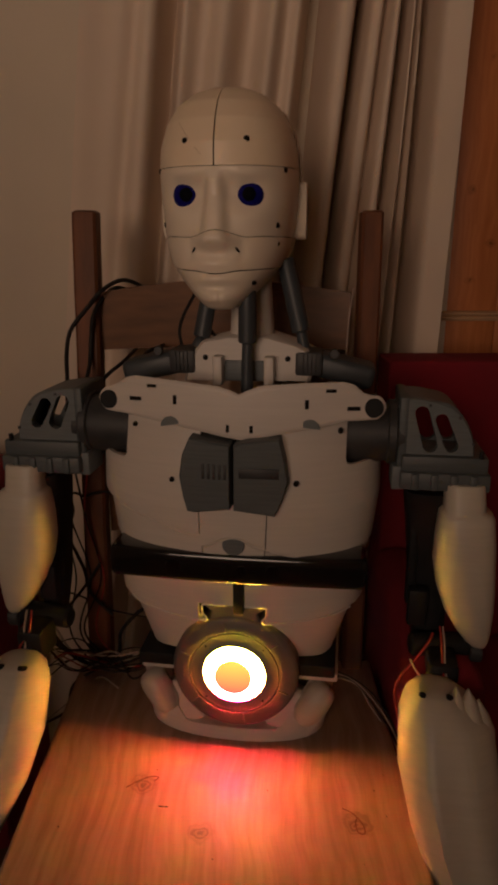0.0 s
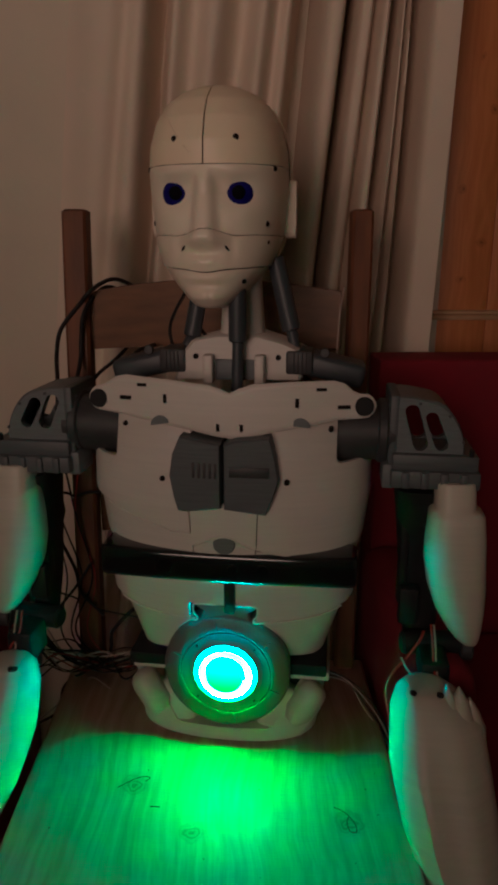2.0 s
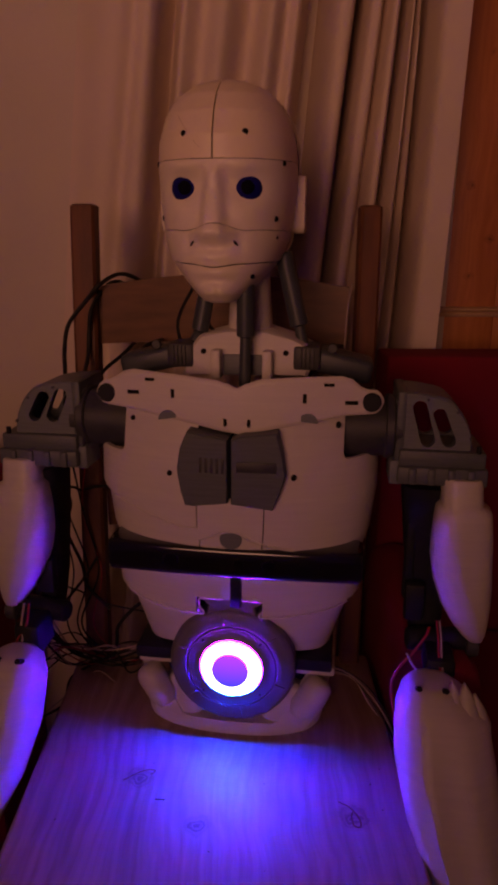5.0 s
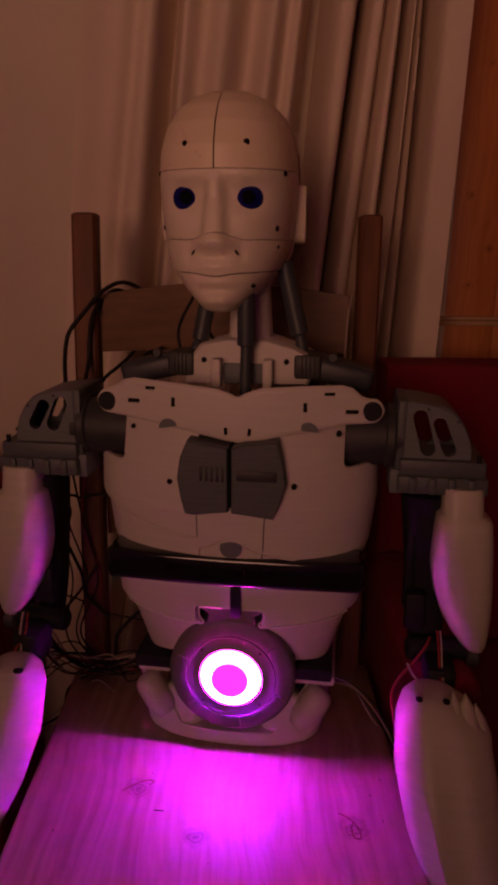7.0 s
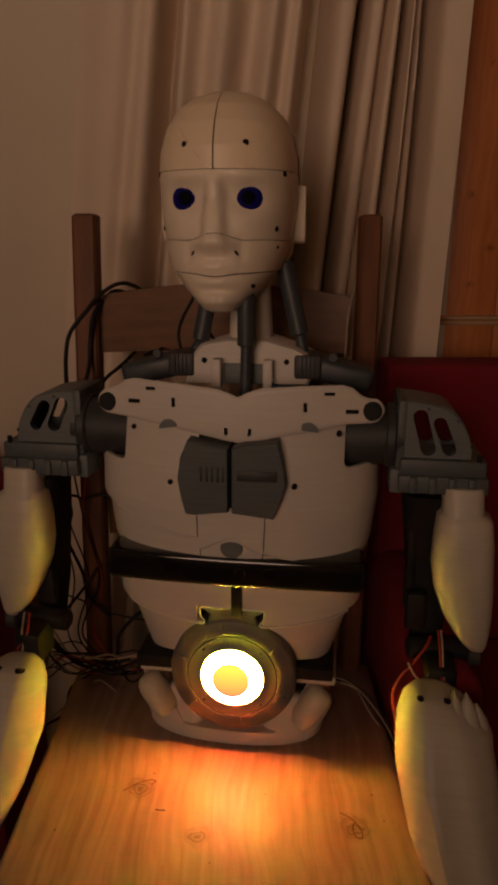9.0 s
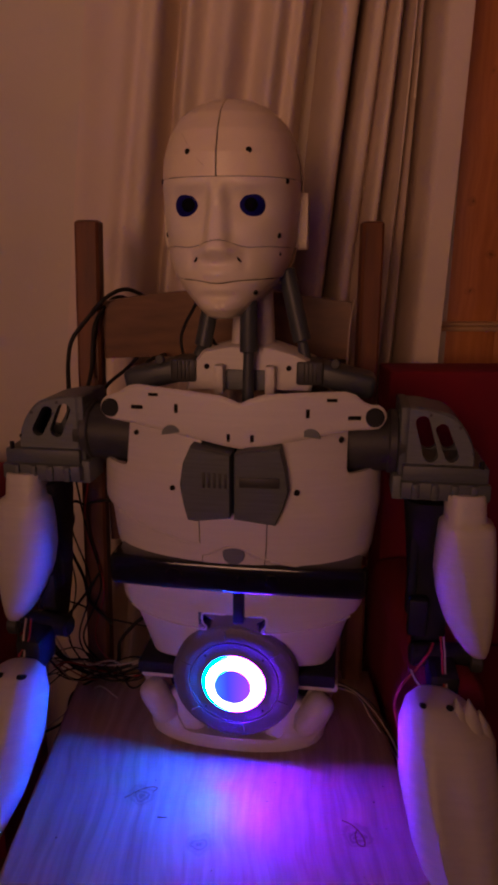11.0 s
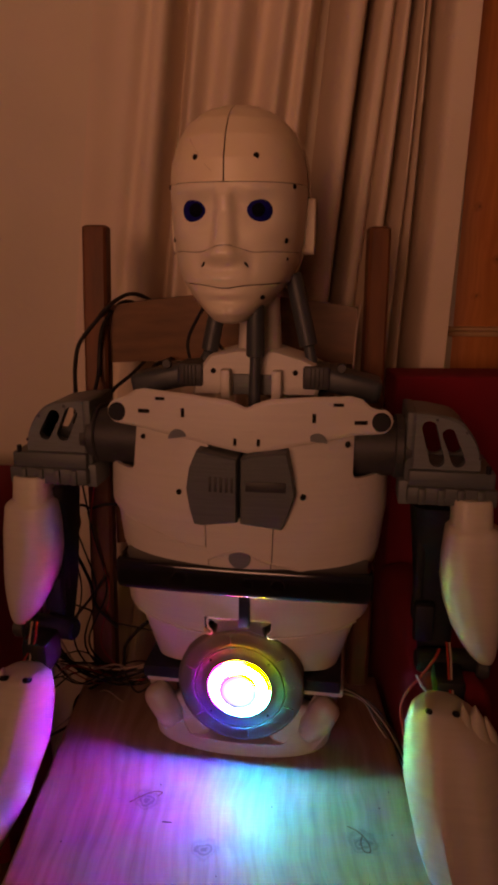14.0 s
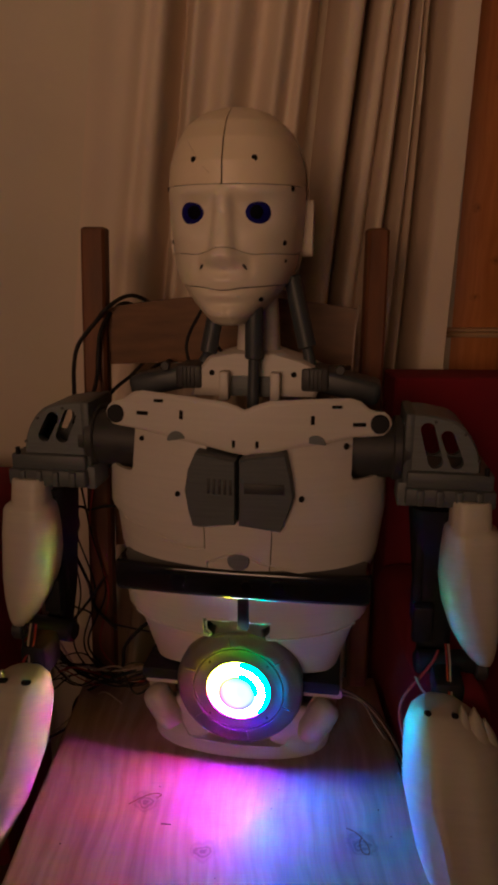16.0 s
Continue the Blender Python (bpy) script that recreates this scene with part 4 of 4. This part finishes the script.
    sh = [(0.385, 0.275, 0.0215, 0.020), (0.382, 0.275, 0.0235, 0.022), (0.352, 0.277, 0.0245, 0.024), (0.347, 0.279, 0.031, 0.028), (0.342, 0.280, 0.0325, 0.030), (0.31, 0.281, 0.0355, 0.033),
          (0.28, 0.282, 0.0365, 0.034), (0.25, 0.286, 0.035, 0.033), (0.22, 0.292, 0.030, 0.029), (0.195, 0.299, 0.0225, 0.023), (0.178, 0.305, 0.0155, 0.017), (0.168, 0.309, 0.009, 0.011), (0.164, 0.311, 0.003, 0.005)]
    part("bicep_shell", loft([oval((X(x) + (0.007 if s < 0 else 0), -0.073, z + 0.006), w, d, 32, 3.0) for z, x, w, d in sh]), CREAM, robot, "cream white printed upper arm shell")
    # elbow
    el = part("elbow", rod((X(0.225), -0.07, 0.165), (X(0.300), -0.06, 0.165), 0.015, n=20, bevel=0.003), BLACK, robot)
    part("bracket", box((X(0.262), -0.10, 0.148), (0.036, 0.05, 0.045), 0.006), BLACK, el)
    part("hub", rod((X(0.300), -0.065, 0.16), (X(0.316), -0.065, 0.16), 0.015, n=18, bevel=0.002), GREY_DARK, el)
    fx, fz = (0.0, 0.0) if s > 0 else (0.017, -0.012)
    fo = [(0.161, 0.247, 0.018, 0.02, -0.15), (0.158, 0.248, 0.027, 0.027, -0.15), (0.1484, 0.2508, 0.038, 0.034, -0.1505), (0.1298, 0.2596, 0.053, 0.0426, -0.1591), (0.0795, 0.265, 0.058, 0.0455, -0.1819), (0.0225, 0.2773, 0.0548, 0.0431, -0.2113), (-0.0288, 0.2943, 0.0471, 0.038, -0.2427), (-0.0684, 0.3086, 0.0377, 0.0316, -0.2727), (-0.0839, 0.3145, 0.0294, 0.0259, -0.285)]
    def section(x, y, z, w, d):
        out = []
        for i in range(48):
            a = 2 * math.pi * i / 48
            c, q = math.cos(a), math.sin(a)
            r = 1.0 / (abs(c) ** 2.3 + abs(q) ** 2.3) ** (1 / 2.3)
            crest = 0.075 * math.exp(-((a - radians(248)) / 0.10) ** 2) + 0.06 * math.exp(-((a - radians(296)) / 0.12) ** 2) - 0.05 * math.exp(-((a - radians(271)) / 0.22) ** 2)
            r *= 1 + crest * min(1.0, max(0.0, (0.15 - z) / 0.05))
            out.append(Vector((X(x + w * c * r), y + d * q * r, z)))
        return out
    fore = loft([section(x + fx, y, z + fz, w, d) for z, x, w, d, y in fo])
    fs = part("forearm_shell", fore, CREAM, robot, "cream white printed forearm shell")
    for x in (0.228, 0.258):
        part("screw", rod((X(x + 0.003 + fx), -0.178, 0.167 + fz), (X(x + 0.003 + fx), -0.150, 0.148 + fz), 0.0034, n=12), HOLE, fs)
    for x, z, h, w in ((0.270, 0.168, 0.024, 0.012), (0.284, 0.166, 0.026, 0.015), (0.297, 0.153, 0.026, 0.016)):
        tip = Vector((X(x + fx), -0.160, z + fz))
        part("tooth", loft([oval(tip + Vector((s * 0.006 * k, -0.012 * k, -h * 2.0 * k)), w * r, 0.004 + 0.024 * k, 12, 2.2) for k, r in ((0, 0.08), (0.25, 0.6), (0.6, 1.0), (1.0, 0.9))]), CREAM, fs)
    part("wrist", loft([oval((X(0.3145 + fx), -0.285, z), w, w * 0.8, 20, 2.5) for z, w in ((-0.0739, 0.026), (-0.1239, 0.024), (-0.1339, 0.018))]), GREY_DARK, robot)


def wires():
    def cable(points, r, mat, label=""):
        part("cable", hose(points, r), mat, robot, label)
    # points are in the robot's own space
    cable([(-0.170, 0.20, 0.585), (-0.200, 0.185, 0.606), (-0.212, 0.145, 0.612), (-0.225, 0.10, 0.599), (-0.247, 0.10, 0.576), (-0.272, 0.09, 0.543), (-0.277, 0.08, 0.509), (-0.266, 0.05, 0.475), (-0.255, 0.02, 0.45)],
          0.0031, RUBBER, "black cable looped over the chair back")
    cable([(-0.190, 0.20, 0.580), (-0.222, 0.17, 0.600), (-0.230, 0.125, 0.590), (-0.236, 0.09, 0.565), (-0.242, 0.09, 0.532), (-0.242, 0.08, 0.498), (-0.238, 0.05, 0.475), (-0.235, 0.02, 0.45)], 0.0030, RUBBER)
    cable([(-0.170, 0.20, 0.545), (-0.197, 0.165, 0.508), (-0.196, 0.10, 0.498), (-0.214, 0.06, 0.478), (-0.225, 0.05, 0.45)], 0.0028, RUBBER)
    cable([(-0.125, 0.20, 0.555), (-0.149, 0.165, 0.518), (-0.142, 0.10, 0.519), (-0.151, 0.06, 0.515), (-0.155, 0.04, 0.49)], 0.0028, RUBBER)
    cable([(-0.062, 0.02, 0.625), (-0.069, 0.02, 0.602), (-0.085, 0.02, 0.573), (-0.091, 0.02, 0.551), (-0.085, 0.015, 0.525)], 0.0022, RUBBER)
    cable([(-0.050, 0.01, 0.560), (-0.042, 0.012, 0.548), (-0.034, 0.01, 0.540)], 0.0022, RUBBER)
    cable([(0.137, 0.115, 0.604), (0.133, 0.10, 0.580), (0.131, 0.09, 0.553), (0.129, 0.05, 0.505)], 0.0011, WIRE_WHITE, "thin pale wire")
    # hanging loops beside the chair post
    cable([(-0.262, 0.03, 0.36), (-0.290, 0.06, 0.312), (-0.277, 0.06, 0.271), (-0.297, 0.06, 0.227), (-0.312, 0.06, 0.195), (-0.300, 0.05, 0.16)], 0.0028, RUBBER)
    cable([(-0.275, 0.03, 0.34), (-0.304, 0.06, 0.27), (-0.285, 0.06, 0.218), (-0.266, 0.06, 0.171), (-0.254, 0.05, 0.137), (-0.22, 0.05, 0.10)], 0.0026, RUBBER)
    cable([(-0.300, 0.05, 0.285), (-0.275, 0.06, 0.299), (-0.257, 0.06, 0.295), (-0.229, 0.05, 0.306), (-0.17, 0.05, 0.31)], 0.0022, RUBBER)
    cable([(-0.322, 0.05, 0.20), (-0.306, 0.06, 0.138), (-0.269, 0.06, 0.121), (-0.233, 0.06, 0.104), (-0.16, 0.05, 0.10)], 0.0014, RUBBER)
    cable([(-0.235, 0.05, 0.19), (-0.259, 0.04, 0.152), (-0.295, 0.04, 0.105), (-0.318, 0.04, 0.063), (-0.287, 0.04, 0.029), (-0.24, 0.04, 0.021)], 0.0022, RUBBER)
    cable([(-0.335, 0.03, 0.070), (-0.305, 0.04, 0.038), (-0.269, 0.04, 0.015), (-0.221, 0.04, 0.014), (-0.173, 0.03, 0.040), (-0.13, 0.02, 0.07)], 0.0020, RUBBER)
    cable([(-0.330, 0.02, 0.065), (-0.294, 0.03, 0.012), (-0.256, 0.03, 0.010), (-0.189, 0.03, 0.040), (-0.13, 0.02, 0.065)], 0.0018, RUBBER)
    cable([(-0.340, 0.03, -0.100), (-0.301, 0.03, -0.070), (-0.287, 0.03, -0.022), (-0.250, 0.03, 0.008), (-0.170, 0.03, 0.052), (-0.12, 0.02, 0.07)], 0.0022, RUBBER)
    cable([(-0.200, 0.0, 0.004), (-0.235, 0.02, 0.006), (-0.268, 0.03, -0.028), (-0.310, 0.03, -0.067), (-0.336, 0.03, -0.092)], 0.0011, WIRE_WHITE)
    cable([(-0.170, 0.05, 0.115), (-0.183, 0.05, 0.103), (-0.208, 0.05, 0.071), (-0.212, 0.05, 0.040), (-0.221, 0.05, 0.008)], 0.0030, RUBBER)
    rnd = random.Random(11)
    for i in range(13):
        x0, z0 = rnd.uniform(-0.335, -0.30), rnd.uniform(-0.02, 0.09)
        pts = [(x0, 0.03, z0)]
        for k in range(1, 4):
            pts.append((x0 + (-0.135 - x0) * k / 4 + rnd.uniform(-0.012, 0.012), 0.03 + rnd.uniform(-0.02, 0.02), 0.022 + rnd.uniform(-0.012, 0.03)))
        pts.append((-0.13, 0.0, 0.075 + rnd.uniform(-0.012, 0.012)))
        m = (RUBBER, RUBBER, WIRE_WHITE, RUBBER, WIRE_RED)[i % 5]
        cable(pts, rnd.uniform(0.0009, 0.0017), m)
    for i in range(4):
        x0 = -0.290 + 0.019 * i
        cable([(x0, 0.02, 0.35), (x0 - 0.02 + rnd.uniform(-0.02, 0.03), 0.05, 0.26), (x0 + rnd.uniform(-0.03, 0.02), 0.06, 0.16), (x0 - 0.02 + rnd.uniform(-0.02, 0.02), 0.05, 0.07), (x0 + 0.03, 0.04, 0.02)], rnd.uniform(0.0010, 0.0018), RUBBER if i != 3 else WIRE_RED)
    # wires from the waist to the other arm
    for k in range(4):
        d = 0.004 * k
        cable([(0.115, 0.0, 0.070 - d), (0.150 + d, 0.0, 0.060 - d), (0.185, -0.01, 0.042 - 2 * d), (0.212, -0.02, 0.008 - 2 * d), (0.230, -0.05, -0.02 - d)], 0.0011, WIRE_WHITE if k % 2 else RUBBER)
    cable([(0.250, -0.09, 0.195), (0.244, -0.10, 0.187), (0.229, -0.105, 0.165), (0.212, -0.11, 0.143), (0.206, -0.11, 0.118), (0.212, -0.115, 0.085)], 0.0018, WIRE_RED, "red and black servo wire")
    cable([(0.258, -0.09, 0.205), (0.259, -0.105, 0.190), (0.260, -0.115, 0.172), (0.262, -0.135, 0.150)], 0.0014, WIRE_RED)
    cable([(0.2615, -0.09, 0.205), (0.2625, -0.105, 0.190), (0.2632, -0.115, 0.172), (0.265, -0.135, 0.150)], 0.0012, WIRE_WHITE)
    cable([(0.222, -0.11, 0.168), (0.230, -0.125, 0.160), (0.244, -0.135, 0.154), (0.257, -0.145, 0.155)], 0.0014, WIRE_WHITE)
    for k in range(3):
        d = 0.007 * k
        cable([(-0.276 - d, -0.10, 0.190), (-0.272 - d, -0.12, 0.170), (-0.284 + d, -0.125, 0.150), (-0.288, -0.13, 0.132)], 0.0015, (WIRE_RED, WIRE_WHITE, RUBBER)[k])


chest()
clavicle()
sensor_bar()
belly()
GLOBE = chest_lamp()
hips()
head()
neck()
arm(1, 0.0)
arm(-1, -0.010)
wires()

# ---------------------------------------------------------------- what moves
# hue in degrees shown by the whole ring in its first run
HUES = [(0.0, 14), (0.5, 32), (1.0, 75), (1.5, 110), (2.0, 123), (2.5, 134), (3.0, 158), (3.5, 183), (4.0, 203), (5.2, 255), (6.3, 288), (6.5, 294), (7.0, 313),
        (7.5, 337), (8.0, 358), (8.5, 369), (9.0, 384), (9.2, 391)]
# bearing of magenta on the turning rainbow in its second run
BEARING = [(11.3, 88), (12.0, 110), (12.5, 125), (13.0, 143), (13.5, 162), (14.0, 181), (14.5, 199), (15.0, 217), (15.5, 235), (16.0, 253)]


def motions():
    # the globe first rolls on an axis across the body; then its pole tips towards the viewer and it spins on
    rows = [(t, pose(LX, GY, LZ, 0, -90, 0) @ pose(0, 0, 0, 0, 0, -7 - h)) for t, h in HUES]
    last, target = -7 - HUES[-1][1], -(BEARING[0][1] + 210)
    target -= 360 * math.ceil((target - last + 40) / 360)
    for t, rx, ry, k in ((9.7, 0, -90, 0.10), (10.2, 0, -90, 0.22), (10.55, 0, -45, 0.45), (10.8, 0, 0, 0.65), (11.05, -45, 0, 0.84), (11.3, -90, 0, 1.0)):
        rows.append((t, pose(LX, GY, LZ, rx, ry, 0) @ pose(0, 0, 0, 0, 0, last + (target - last) * k)))
    for t, m in BEARING[1:]:
        rows.append((t, pose(LX, GY, LZ, -90, 0, 0) @ pose(0, 0, 0, 0, 0, target - m + BEARING[0][1])))
    walk(GLOBE, rows)


motions()
